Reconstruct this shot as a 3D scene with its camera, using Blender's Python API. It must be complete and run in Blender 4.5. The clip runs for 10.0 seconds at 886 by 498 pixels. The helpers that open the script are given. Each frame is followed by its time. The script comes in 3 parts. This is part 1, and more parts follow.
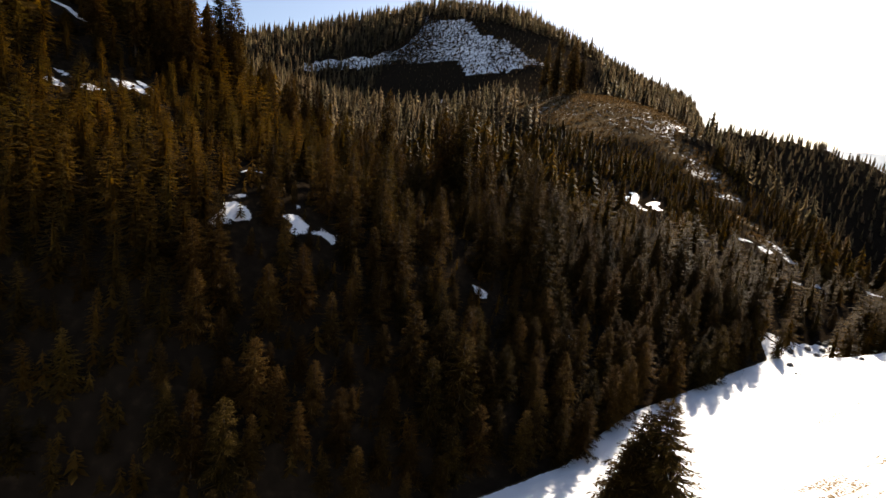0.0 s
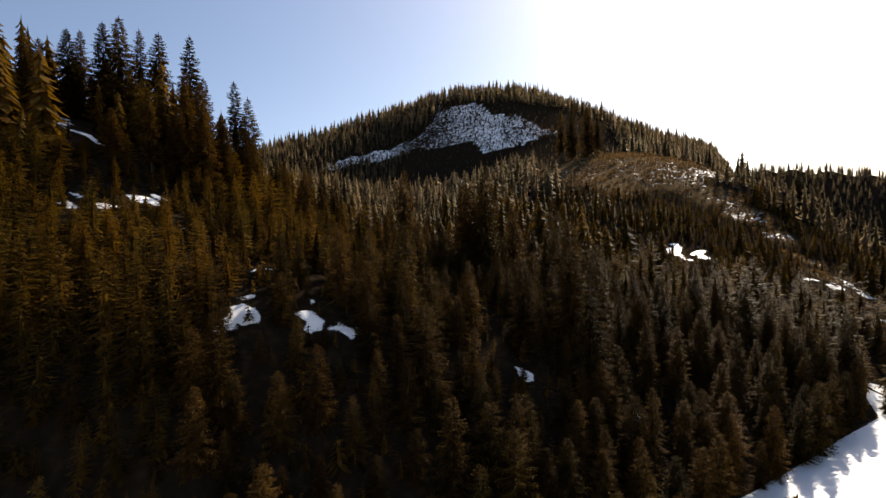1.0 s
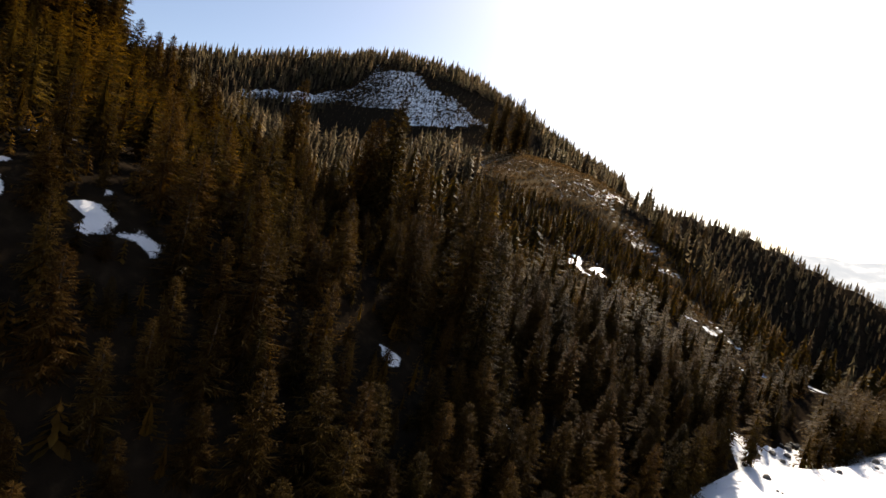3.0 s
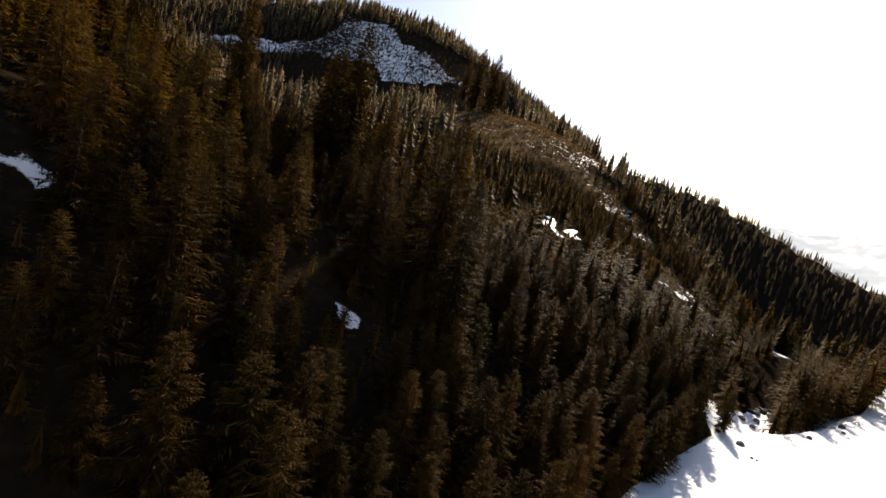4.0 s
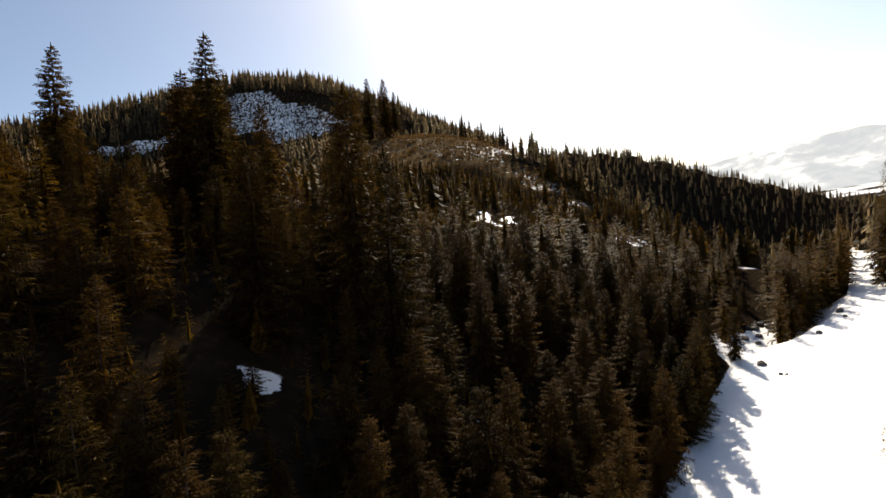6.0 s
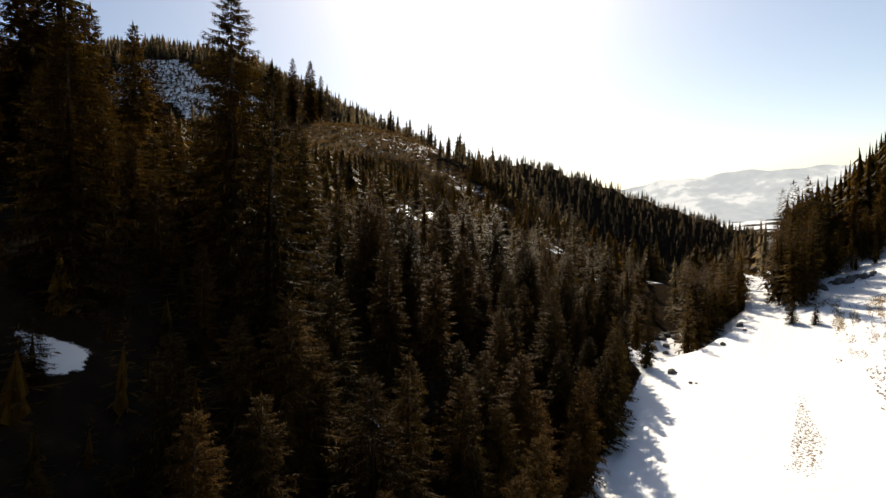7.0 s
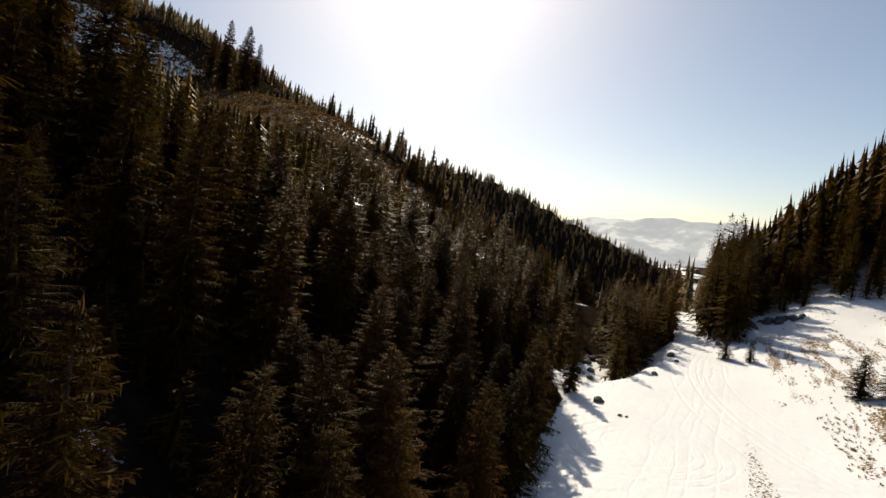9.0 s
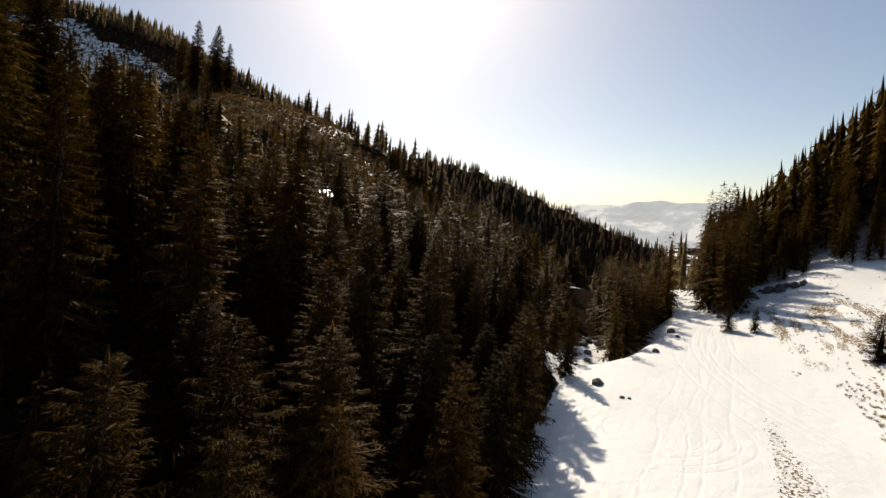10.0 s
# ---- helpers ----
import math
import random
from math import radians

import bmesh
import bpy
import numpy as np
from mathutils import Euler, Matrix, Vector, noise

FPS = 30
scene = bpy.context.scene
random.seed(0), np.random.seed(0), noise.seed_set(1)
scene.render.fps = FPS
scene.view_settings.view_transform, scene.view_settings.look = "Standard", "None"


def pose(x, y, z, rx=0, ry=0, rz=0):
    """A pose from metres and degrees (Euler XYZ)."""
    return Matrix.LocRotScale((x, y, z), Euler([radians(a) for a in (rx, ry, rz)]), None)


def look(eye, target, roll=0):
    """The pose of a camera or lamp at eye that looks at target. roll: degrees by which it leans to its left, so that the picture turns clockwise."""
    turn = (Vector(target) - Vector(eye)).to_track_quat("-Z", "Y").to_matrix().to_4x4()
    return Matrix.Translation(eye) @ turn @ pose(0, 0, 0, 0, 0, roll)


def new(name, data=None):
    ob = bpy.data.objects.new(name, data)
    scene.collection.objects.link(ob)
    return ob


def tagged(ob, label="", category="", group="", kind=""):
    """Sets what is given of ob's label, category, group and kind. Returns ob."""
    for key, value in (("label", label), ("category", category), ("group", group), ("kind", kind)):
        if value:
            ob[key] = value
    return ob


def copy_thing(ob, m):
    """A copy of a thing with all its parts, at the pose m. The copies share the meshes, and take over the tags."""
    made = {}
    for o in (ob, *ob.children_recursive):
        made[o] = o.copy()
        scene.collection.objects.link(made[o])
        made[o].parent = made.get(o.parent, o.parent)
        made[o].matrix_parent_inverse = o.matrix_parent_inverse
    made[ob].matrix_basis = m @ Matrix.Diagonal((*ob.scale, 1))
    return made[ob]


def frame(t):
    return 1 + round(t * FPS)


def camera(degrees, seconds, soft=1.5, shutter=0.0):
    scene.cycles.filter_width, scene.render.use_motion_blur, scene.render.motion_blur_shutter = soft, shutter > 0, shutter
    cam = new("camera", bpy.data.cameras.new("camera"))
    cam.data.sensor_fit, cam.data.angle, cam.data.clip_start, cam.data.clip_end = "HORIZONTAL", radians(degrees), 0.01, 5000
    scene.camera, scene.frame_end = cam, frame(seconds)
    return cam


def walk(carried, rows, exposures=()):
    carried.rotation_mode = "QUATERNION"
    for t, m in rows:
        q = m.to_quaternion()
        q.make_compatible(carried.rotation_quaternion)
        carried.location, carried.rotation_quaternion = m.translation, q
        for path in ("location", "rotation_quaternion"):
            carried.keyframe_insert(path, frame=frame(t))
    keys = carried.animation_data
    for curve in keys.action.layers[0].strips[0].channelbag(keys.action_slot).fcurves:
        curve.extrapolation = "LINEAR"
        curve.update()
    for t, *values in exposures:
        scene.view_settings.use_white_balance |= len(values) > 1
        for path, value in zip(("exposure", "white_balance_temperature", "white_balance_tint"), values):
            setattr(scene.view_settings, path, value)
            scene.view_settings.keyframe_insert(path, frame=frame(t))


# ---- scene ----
cam = camera(83.40, 10.0)
PATH = [
    (0, (3.51, -1.84, 32.27), (1.031, 7.715, 30.665), 0.56),
    (0.5, (2.79, 1.79, 32.05), (-0.180, 11.308, 31.313), -5.52),
    (1, (2.69, 4.46, 31.59), (-0.413, 13.969, 31.587), -6.61),
    (1.5, (2.47, 7.42, 30.86), (0.560, 17.236, 31.156), -6.37),
    (2, (2.00, 10.91, 29.95), (0.640, 20.814, 30.092), -1.64),
    (2.5, (1.41, 14.68, 28.98), (0.221, 24.604, 29.048), 3.99),
    (2.7, (1.19, 16.18, 28.60), (-0.163, 26.088, 28.484), 5.80),
    (3.8, (0.50, 23.48, 26.69), (-0.091, 33.419, 25.723), 11.06),
    (4, (0.49, 24.57, 26.37), (-0.010, 34.505, 25.308), 8.95),
    (4.5, (0.59, 27.03, 25.57), (0.428, 36.964, 24.417), 1.62),
    (5, (0.81, 29.27, 24.71), (0.312, 39.206, 23.690), 2.80),
    (5.5, (1.11, 31.53, 23.71), (0.947, 41.500, 22.926), -2.90),
    (6, (1.47, 34.03, 22.55), (2.092, 44.001, 22.126), -9.79),
    (6.2, (1.65, 35.12, 22.05), (2.619, 45.060, 21.458), -9.26),
    (7.3, (3.25, 42.02, 19.00), (5.789, 51.675, 18.489), -2.98),
    (7.5, (3.72, 43.33, 18.46), (6.389, 52.959, 17.991), -1.20),
    (8, (5.19, 46.47, 17.22), (7.991, 56.063, 16.857), 1.89),
    (8.5, (7.05, 49.15, 16.23), (10.179, 58.641, 15.900), 0.53),
    (9, (9.11, 51.22, 15.47), (12.559, 60.598, 15.125), 2.95),
    (9.5, (10.99, 52.88, 14.78), (14.575, 62.211, 14.388), 0.15),
    (10, (12.15, 54.98, 13.65), (15.758, 64.297, 13.244), -0.62),
]
walk(cam, [(t, look(eye, target, roll)) for t, eye, target, roll in PATH],
     exposures=[(0.0, 1.15, 7200, 13), (5.5, 1.0, 7150, 11), (7.3, 0.65, 7200, 9), (10.0, 0.42, 7300, 9)])

# ---- world and sun ----
SUN_AZ, SUN_EL = 18.0, 36.0      # degrees, clockwise from +y, and above the horizon
world = bpy.data.worlds.new("sky")
scene.world = world
world.use_nodes = True
wn = world.node_tree
wn.nodes.clear()
sky = wn.nodes.new("ShaderNodeTexSky")
sky.sky_type = "NISHITA"
sky.sun_disc = False
sky.sun_elevation, sky.sun_rotation = radians(SUN_EL), radians(SUN_AZ)
sky.altitude, sky.air_density, sky.dust_density, sky.ozone_density = 900, 0.95, 1.8, 1.5
wbg = wn.nodes.new("ShaderNodeBackground")
wbg.inputs["Strength"].default_value = 0.078
wout = wn.nodes.new("ShaderNodeOutputWorld")
wn.links.new(sky.outputs[0], wbg.inputs["Color"])
wn.links.new(wbg.outputs[0], wout.inputs["Surface"])

sun_data = bpy.data.lights.new("sun", "SUN")
sun_data.energy, sun_data.angle, sun_data.color = 3.8, radians(0.6), (1.0, 0.92, 0.79)
sun = new("sun", sun_data)
sun_way = Vector((math.sin(radians(SUN_AZ)) * math.cos(radians(SUN_EL)),
                  math.cos(radians(SUN_AZ)) * math.cos(radians(SUN_EL)), math.sin(radians(SUN_EL))))
sun.matrix_world = look(sun_way * 200, (0, 0, 0))


# ---- materials ----
def material(name):
    m = bpy.data.materials.new(name)
    m.use_nodes = True
    m.node_tree.nodes.clear()
    return m, m.node_tree.nodes, m.node_tree.links


def noise_node(nodes, links, scale, detail=4, source=None):
    n = nodes.new("ShaderNodeTexNoise")
    n.inputs["Scale"].default_value, n.inputs["Detail"].default_value = scale, detail
    if source is not None:
        links.new(source, n.inputs["Vector"])
    return n.outputs["Fac"]


def ramp(nodes, links, fac, stops):
    r = nodes.new("ShaderNodeValToRGB")
    while len(r.color_ramp.elements) < len(stops):
        r.color_ramp.elements.new(0.5)
    for e, (p, c) in zip(r.color_ramp.elements, stops):
        e.position, e.color = p, (*c, 1) if len(c) == 3 else c
    links.new(fac, r.inputs["Fac"])
    return r.outputs["Color"]


def mix(nodes, links, fac, a, b, kind="MIX"):
    n = nodes.new("ShaderNodeMix")
    n.data_type, n.blend_type = "RGBA", kind
    for sock, v in ((n.inputs[0], fac), (n.inputs[6], a), (n.inputs[7], b)):
        if isinstance(v, (int, float)):
            sock.default_value = v
        elif isinstance(v, tuple):
            sock.default_value = (*v, 1)
        else:
            links.new(v, sock)
    return n.outputs[2]


def math_node(nodes, links, op, a, b=0.0, c=0.0):
    n = nodes.new("ShaderNodeMath")
    n.operation = op
    for sock, v in zip(n.inputs, (a, b, c)):
        if isinstance(v, (int, float)):
            sock.default_value = v
        else:
            links.new(v, sock)
    return n.outputs[0]


def foliage_material(name, dark, light, brown, island=False, thin=0.25, gloss=0.01, rime_glint=0.0, tips=(0.34, 0.25, 0.12)):
    m, nodes, links = material(name)
    out = nodes.new("ShaderNodeOutputMaterial")
    geo = nodes.new("ShaderNodeNewGeometry")
    info = nodes.new("ShaderNodeObjectInfo")
    patch = noise_node(nodes, links, 0.9, 3, geo.outputs["Position"])
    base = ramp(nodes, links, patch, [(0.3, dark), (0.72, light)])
    tree = nodes.new("ShaderNodeAttribute")
    tree.attribute_name = "tree"
    who = tree.outputs["Fac"] if island else info.outputs["Random"]
    base = mix(nodes, links, math_node(nodes, links, "MULTIPLY", who, 0.7), base, brown)
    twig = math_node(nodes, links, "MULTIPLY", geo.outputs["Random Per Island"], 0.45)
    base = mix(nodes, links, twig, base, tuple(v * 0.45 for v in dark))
    # random paler twigs: dry, rimed tips, and sunlit glints put into the colour
    tip = ramp(nodes, links, geo.outputs["Random Per Island"], [(0.0, (0, 0, 0)), (0.84, (0, 0, 0)), (0.90, (rime_glint, rime_glint, rime_glint))])
    base = mix(nodes, links, tip, base, tips)
    # some trees are paler or darker than their neighbours
    other = math_node(nodes, links, "FRACT", math_node(nodes, links, "MULTIPLY", who, 7.3))
    tone = nodes.new("ShaderNodeHueSaturation")
    links.new(base, tone.inputs["Color"])
    links.new(math_node(nodes, links, "MULTIPLY_ADD", other, 1.0, 0.55), tone.inputs["Value"])
    base = tone.outputs["Color"]
    p = nodes.new("ShaderNodeBsdfPrincipled")
    links.new(base, p.inputs["Base Color"])
    p.inputs["Roughness"].default_value = 0.5
    p.inputs["Specular IOR Level"].default_value = gloss
    tr = nodes.new("ShaderNodeBsdfTranslucent")
    # light that comes through the needles is yellower and stronger than what they throw back
    glow = nodes.new("ShaderNodeHueSaturation")
    glow.inputs["Saturation"].default_value, glow.inputs["Value"].default_value = 1.12, 2.3
    links.new(base, glow.inputs["Color"])
    links.new(glow.outputs["Color"], tr.inputs["Color"])
    ms = nodes.new("ShaderNodeMixShader")
    ms.inputs[0].default_value = thin
    links.new(p.outputs[0], ms.inputs[1])
    links.new(tr.outputs[0], ms.inputs[2])
    links.new(ms.outputs[0], out.inputs["Surface"])
    return m


# darkened needles, here and in the mix: shade within crowns put into colour
FOLIAGE = foliage_material("spruce_needles", (0.005, 0.004, 0.002), (0.046, 0.030, 0.007), (0.054, 0.026, 0.007), thin=0.26, rime_glint=0.16, tips=(0.34, 0.22, 0.08))
# paler, greyer needles: haze over the far woods put into their colour
FOLIAGE_HAZED = foliage_material("spruce_needles_hazed", (0.038, 0.034, 0.022), (0.130, 0.104, 0.060), (0.134, 0.092, 0.056), True, 0.5)
FOLIAGE_NEAR = foliage_material("spruce_needles_mixed", (0.008, 0.006, 0.003), (0.082, 0.053, 0.012), (0.094, 0.047, 0.010), True, 0.28, rime_glint=0.10, tips=(0.30, 0.19, 0.05))


def bark_material():
    m, nodes, links = material("bark")
    out = nodes.new("ShaderNodeOutputMaterial")
    tex = nodes.new("ShaderNodeTexCoord")
    mp = nodes.new("ShaderNodeMapping")
    mp.inputs["Scale"].default_value = (9, 9, 1.6)
    links.new(tex.outputs["Object"], mp.inputs["Vector"])
    f = noise_node(nodes, links, 1.5, 6, mp.outputs["Vector"])
    col = ramp(nodes, links, f, [(0.3, (0.020, 0.015, 0.011)), (0.7, (0.065, 0.048, 0.035))])
    p = nodes.new("ShaderNodeBsdfPrincipled")
    links.new(col, p.inputs["Base Color"])
    p.inputs["Roughness"].default_value = 0.9
    p.inputs["Specular IOR Level"].default_value = 0.1
    b = nodes.new("ShaderNodeBump")
    b.inputs["Strength"].default_value = 0.6
    b.inputs["Distance"].default_value = 0.04
    links.new(f, b.inputs["Height"])
    links.new(b.outputs[0], p.inputs["Normal"])
    links.new(p.outputs[0], out.inputs["Surface"])
    return m


BARK = bark_material()


def ground_material():
    m, nodes, links = material("snow_and_forest_floor")
    out = nodes.new("ShaderNodeOutputMaterial")
    geo = nodes.new("ShaderNodeNewGeometry")
    pos = geo.outputs["Position"]
    att = nodes.new("ShaderNodeAttribute")
    att.attribute_name = "snow"
    big = noise_node(nodes, links, 0.10, 5, pos)
    fine = noise_node(nodes, links, 1.1, 6, pos)
    grain = noise_node(nodes, links, 7.0, 4, pos)
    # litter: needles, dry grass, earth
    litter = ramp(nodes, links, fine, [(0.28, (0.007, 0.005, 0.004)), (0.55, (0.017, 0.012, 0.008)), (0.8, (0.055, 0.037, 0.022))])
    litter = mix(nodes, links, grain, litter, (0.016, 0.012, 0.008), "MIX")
    grass = ramp(nodes, links, grain, [(0.3, (0.10, 0.065, 0.03)), (0.7, (0.30, 0.21, 0.11))])
    snow = ramp(nodes, links, big, [(0.3, (0.78, 0.79, 0.81)), (0.7, (0.86, 0.86, 0.86))])
    # cover from the attribute, broken up at its borders
    mid = noise_node(nodes, links, 0.33, 4, pos)
    edge = math_node(nodes, links, "ADD", math_node(nodes, links, "MULTIPLY", fine, 0.5), math_node(nodes, links, "MULTIPLY", grain, 0.3))
    edge = math_node(nodes, links, "ADD", edge, math_node(nodes, links, "MULTIPLY", mid, 0.4))
    dry = nodes.new("ShaderNodeAttribute")
    dry.attribute_name = "dry"
    # along and across the valley
    turn = nodes.new("ShaderNodeMapping")
    turn.inputs["Rotation"].default_value = (0, 0, radians(-38.7))
    links.new(pos, turn.inputs["Vector"])
    split = nodes.new("ShaderNodeSeparateXYZ")
    links.new(turn.outputs["Vector"], split.inputs[0])
    down, across = split.outputs["X"], split.outputs["Y"]
    field = nodes.new("ShaderNodeAttribute")
    field.attribute_name = "field"

    def calc(op, *v):
        return math_node(nodes, links, op, *v)

    # the speckled strip of dry grass beside the road, and rows of grass on the field
    half = calc("MINIMUM", calc("MULTIPLY", calc("SUBTRACT", 91.0, down), 0.1), 1.5)
    middle = calc("SUBTRACT", 33.5, half)
    strip = calc("MULTIPLY", calc("SUBTRACT", half, calc("ABSOLUTE", calc("SUBTRACT", across, middle))), 1.1)
    strip = calc("MINIMUM", calc("MAXIMUM", strip, 0.0), 1.0)
    strip = calc("MULTIPLY", strip, calc("MINIMUM", calc("MAXIMUM", calc("MULTIPLY", calc("SUBTRACT", down, 66.0), 0.16), 0.0), 1.0))
    speck = noise_node(nodes, links, 4.6, 4, pos)
    rowed = nodes.new("ShaderNodeMapping")
    rowed.inputs["Scale"].default_value = (0.16, 1.0, 1.0)
    links.new(turn.outputs["Vector"], rowed.inputs["Vector"])
    row = noise_node(nodes, links, 0.75, 4, rowed.outputs["Vector"])
    bare = calc("MULTIPLY", strip, calc("MULTIPLY", calc("MAXIMUM", calc("SUBTRACT", speck, 0.48), 0.0), 11.0))
    rows = calc("MULTIPLY", calc("MAXIMUM", calc("SUBTRACT", row, 0.46), 0.0), calc("MAXIMUM", calc("SUBTRACT", speck, 0.40), 0.0))
    bare = calc("ADD", bare, calc("MULTIPLY", field.outputs["Fac"], calc("MULTIPLY", rows, 85.0)))
    k = calc("ADD", calc("MULTIPLY", att.outputs["Fac"], 1.6), calc("SUBTRACT", edge, 1.32))
    k = calc("SUBTRACT", k, bare)
    cover = ramp(nodes, links, k, [(0.0, (0, 0, 0)), (0.08, (1, 1, 1))])
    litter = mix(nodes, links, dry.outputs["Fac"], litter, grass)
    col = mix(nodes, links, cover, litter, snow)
    p = nodes.new("ShaderNodeBsdfPrincipled")
    links.new(col, p.inputs["Base Color"])
    links.new(ramp(nodes, links, cover, [(0, (0.95,) * 3), (1, (0.5,) * 3)]), p.inputs["Roughness"])
    links.new(ramp(nodes, links, cover, [(0, (0.0,) * 3), (1, (0.3,) * 3)]), p.inputs["Specular IOR Level"])
    drawn = nodes.new("ShaderNodeMapping")
    drawn.inputs["Scale"].default_value = (0.05, 1.0, 1.0)
    links.new(turn.outputs["Vector"], drawn.inputs["Vector"])
    drift = noise_node(nodes, links, 1.3, 5, drawn.outputs["Vector"])
    relief = math_node(nodes, links, "ADD", fine, math_node(nodes, links, "MULTIPLY", grain, 0.25))
    relief = math_node(nodes, links, "ADD", relief, math_node(nodes, links, "MULTIPLY", drift, 0.55))
    # wheel tracks: a turning circle, and ruts along the road
    apart = nodes.new("ShaderNodeVectorMath")
    apart.operation = "DISTANCE"
    flat = nodes.new("ShaderNodeVectorMath")
    flat.operation = "MULTIPLY"
    flat.inputs[1].default_value = (1, 1, 0)
    links.new(pos, flat.inputs[0])
    links.new(flat.outputs[0], apart.inputs[0])
    apart.inputs[1].default_value = (37.5, 81.0, 0)
    ring = calc("MULTIPLY", calc("ADD", apart.outputs["Value"], calc("MULTIPLY", mid, 0.3)), 0.1)
    O, I = (0, 0, 0), (1, 1, 1)
    circle = ramp(nodes, links, ring, [(0.33, O), (0.345, I), (0.36, O), (0.41, O), (0.43, I), (0.445, O), (0.52, O), (0.535, I), (0.55, O), (0.60, O), (0.62, I), (0.635, O)])
    lane = calc("ADD", calc("MULTIPLY", across, 0.1), calc("MULTIPLY", big, 0.28))
    lane = calc("SUBTRACT", lane, 3.44)
    ruts = ramp(nodes, links, lane, [(0.20, O), (0.22, I), (0.24, O), (0.37, O), (0.39, I), (0.41, O), (0.46, O), (0.475, I), (0.49, O), (0.63, O), (0.65, I), (0.67, O)])
    # the long bend that leaves the road for the field
    bend = nodes.new("ShaderNodeVectorMath")
    bend.operation = "DISTANCE"
    links.new(flat.outputs[0], bend.inputs[0])
    bend.inputs[1].default_value = (103.8, 54.2, 0)
    swing = calc("MULTIPLY", calc("ADD", calc("SUBTRACT", bend.outputs["Value"], 56.4), calc("MULTIPLY", mid, 0.35)), 0.1)
    sweep = ramp(nodes, links, swing, [(0.18, O), (0.20, I), (0.22, O), (0.40, O), (0.425, I), (0.45, O), (0.485, O), (0.50, I), (0.515, O), (0.56, O), (0.585, I), (0.61, O), (0.78, O), (0.80, I), (0.82, O)])
    pressed = calc("MAXIMUM", calc("MAXIMUM", circle, ruts), calc("MULTIPLY", sweep, 1.6))
    relief = calc("SUBTRACT", relief, calc("MULTIPLY", pressed, calc("MULTIPLY", big, 0.33)))
    b = nodes.new("ShaderNodeBump")
    b.inputs["Strength"].default_value = 0.42
    b.inputs["Distance"].default_value = 0.25
    links.new(relief, b.inputs["Height"])
    links.new(b.outputs[0], p.inputs["Normal"])
    links.new(p.outputs[0], out.inputs["Surface"])
    return m


GROUND = ground_material()


def plain_material(name, a, b, scale, rough=0.9):
    m, nodes, links = material(name)
    out = nodes.new("ShaderNodeOutputMaterial")
    tex = nodes.new("ShaderNodeTexCoord")
    f = noise_node(nodes, links, scale, 6, tex.outputs["Object"])
    p = nodes.new("ShaderNodeBsdfPrincipled")
    links.new(ramp(nodes, links, f, [(0.3, a), (0.7, b)]), p.inputs["Base Color"])
    p.inputs["Roughness"].default_value = rough
    bp = nodes.new("ShaderNodeBump")
    bp.inputs["Strength"].default_value = 0.5
    bp.inputs["Distance"].default_value = 0.05
    links.new(f, bp.inputs["Height"])
    links.new(bp.outputs[0], p.inputs["Normal"])
    links.new(p.outputs[0], out.inputs["Surface"])
    return m


STONE = plain_material("stone", (0.035, 0.033, 0.03), (0.14, 0.13, 0.12), 3.0)


# ---- the lie of the land ----
def step(a, b, v):
    t = np.clip((v - a) / (b - a), 0, 1)
    return t * t * (3 - 2 * t)


def soft_pos(v, k):
    return 0.5 * (v + np.sqrt(v * v + k * k))


def along(x, y):
    """Metres down the valley, and metres across it towards the wooded slope."""
    return 0.78 * x + 0.625 * y, -0.625 * x + 0.78 * y


def road_edge(d):
    return np.interp(d, [-300, 0, 35, 42, 50, 65, 77, 91, 96, 103, 115, 130, 143, 160, 253, 800], [10, 32, 36, 39.3, 42.4, 44.6, 46.6, 48.5, 46, 43.6, 42, 42.6, 44.2, 47, 60, 75])


def road_right(d):
    return np.interp(d, [0, 60, 87, 115, 123, 150, 400], [26, 27, 29, 34, 37.5, 40, 50])


# spurs, shoulders and hollows: x, y, radius, height
LANDFORMS = [(-64, 69, 32, -6.3), (-34, 52, 22, 6.3), (-10, 64, 18, -0.7), (-76, 93, 30, 17.3), (-58, 118, 32, -25.8), (-105, 90, 40, 22.9), (-70, 199, 60, -16.7), (-160, 170, 70, -23.2), (20, 245, 55, 18.6), (15, 310, 60, 24.0), (-68, 290, 75, -0.1), (55, 440, 90, 21.4), (0, 560, 90, 22.9), (-120, 630, 110, 50.0), (-260, 580, 130, 44.0), (-420, 540, 170, -46.0), (-220, 420, 120, -71.8), (110, 400, 70, 7.6), (330, 700, 150, 18.4), (500, 600, 130, 9.0), (95, 200, 22, -10.0), (330, 655, 110, 9.0), (-700, 480, 250, -143.1), (80, 170, 40, 13.4), (-10, 150, 50, 2.2), (96, 285, 35, 1.9), (-145, 125, 40, -16.0), (-480, 560, 120, 12.0), (210, 520, 90, 2.8), (200, 620, 120, 5.7), (400, 640, 140, 6.4), (-330, 600, 110, 7.0), (-90, 610, 55, 9.0), (62, 268, 26, 6.0), (-97, 68, 16, 5.0), (76, 232, 18, 6.0), (79, 200, 16, 8.0), (-290, 560, 90, 5.0)]


def wave(x, y, seed):
    """Cheap smooth unevenness between about -1 and 1."""
    r = np.random.RandomState(seed)
    s = 0
    for k in range(6):
        a, f, ph = r.uniform(0, 6.28), 1.7 ** k, r.uniform(0, 6.28)
        s = s + np.sin((x * np.cos(a) + y * np.sin(a)) * f + ph + 1.3 * np.sin(0.6 * f * (x * np.sin(a) - y * np.cos(a)) + ph)) / 1.5 ** k
    return s / 2.2


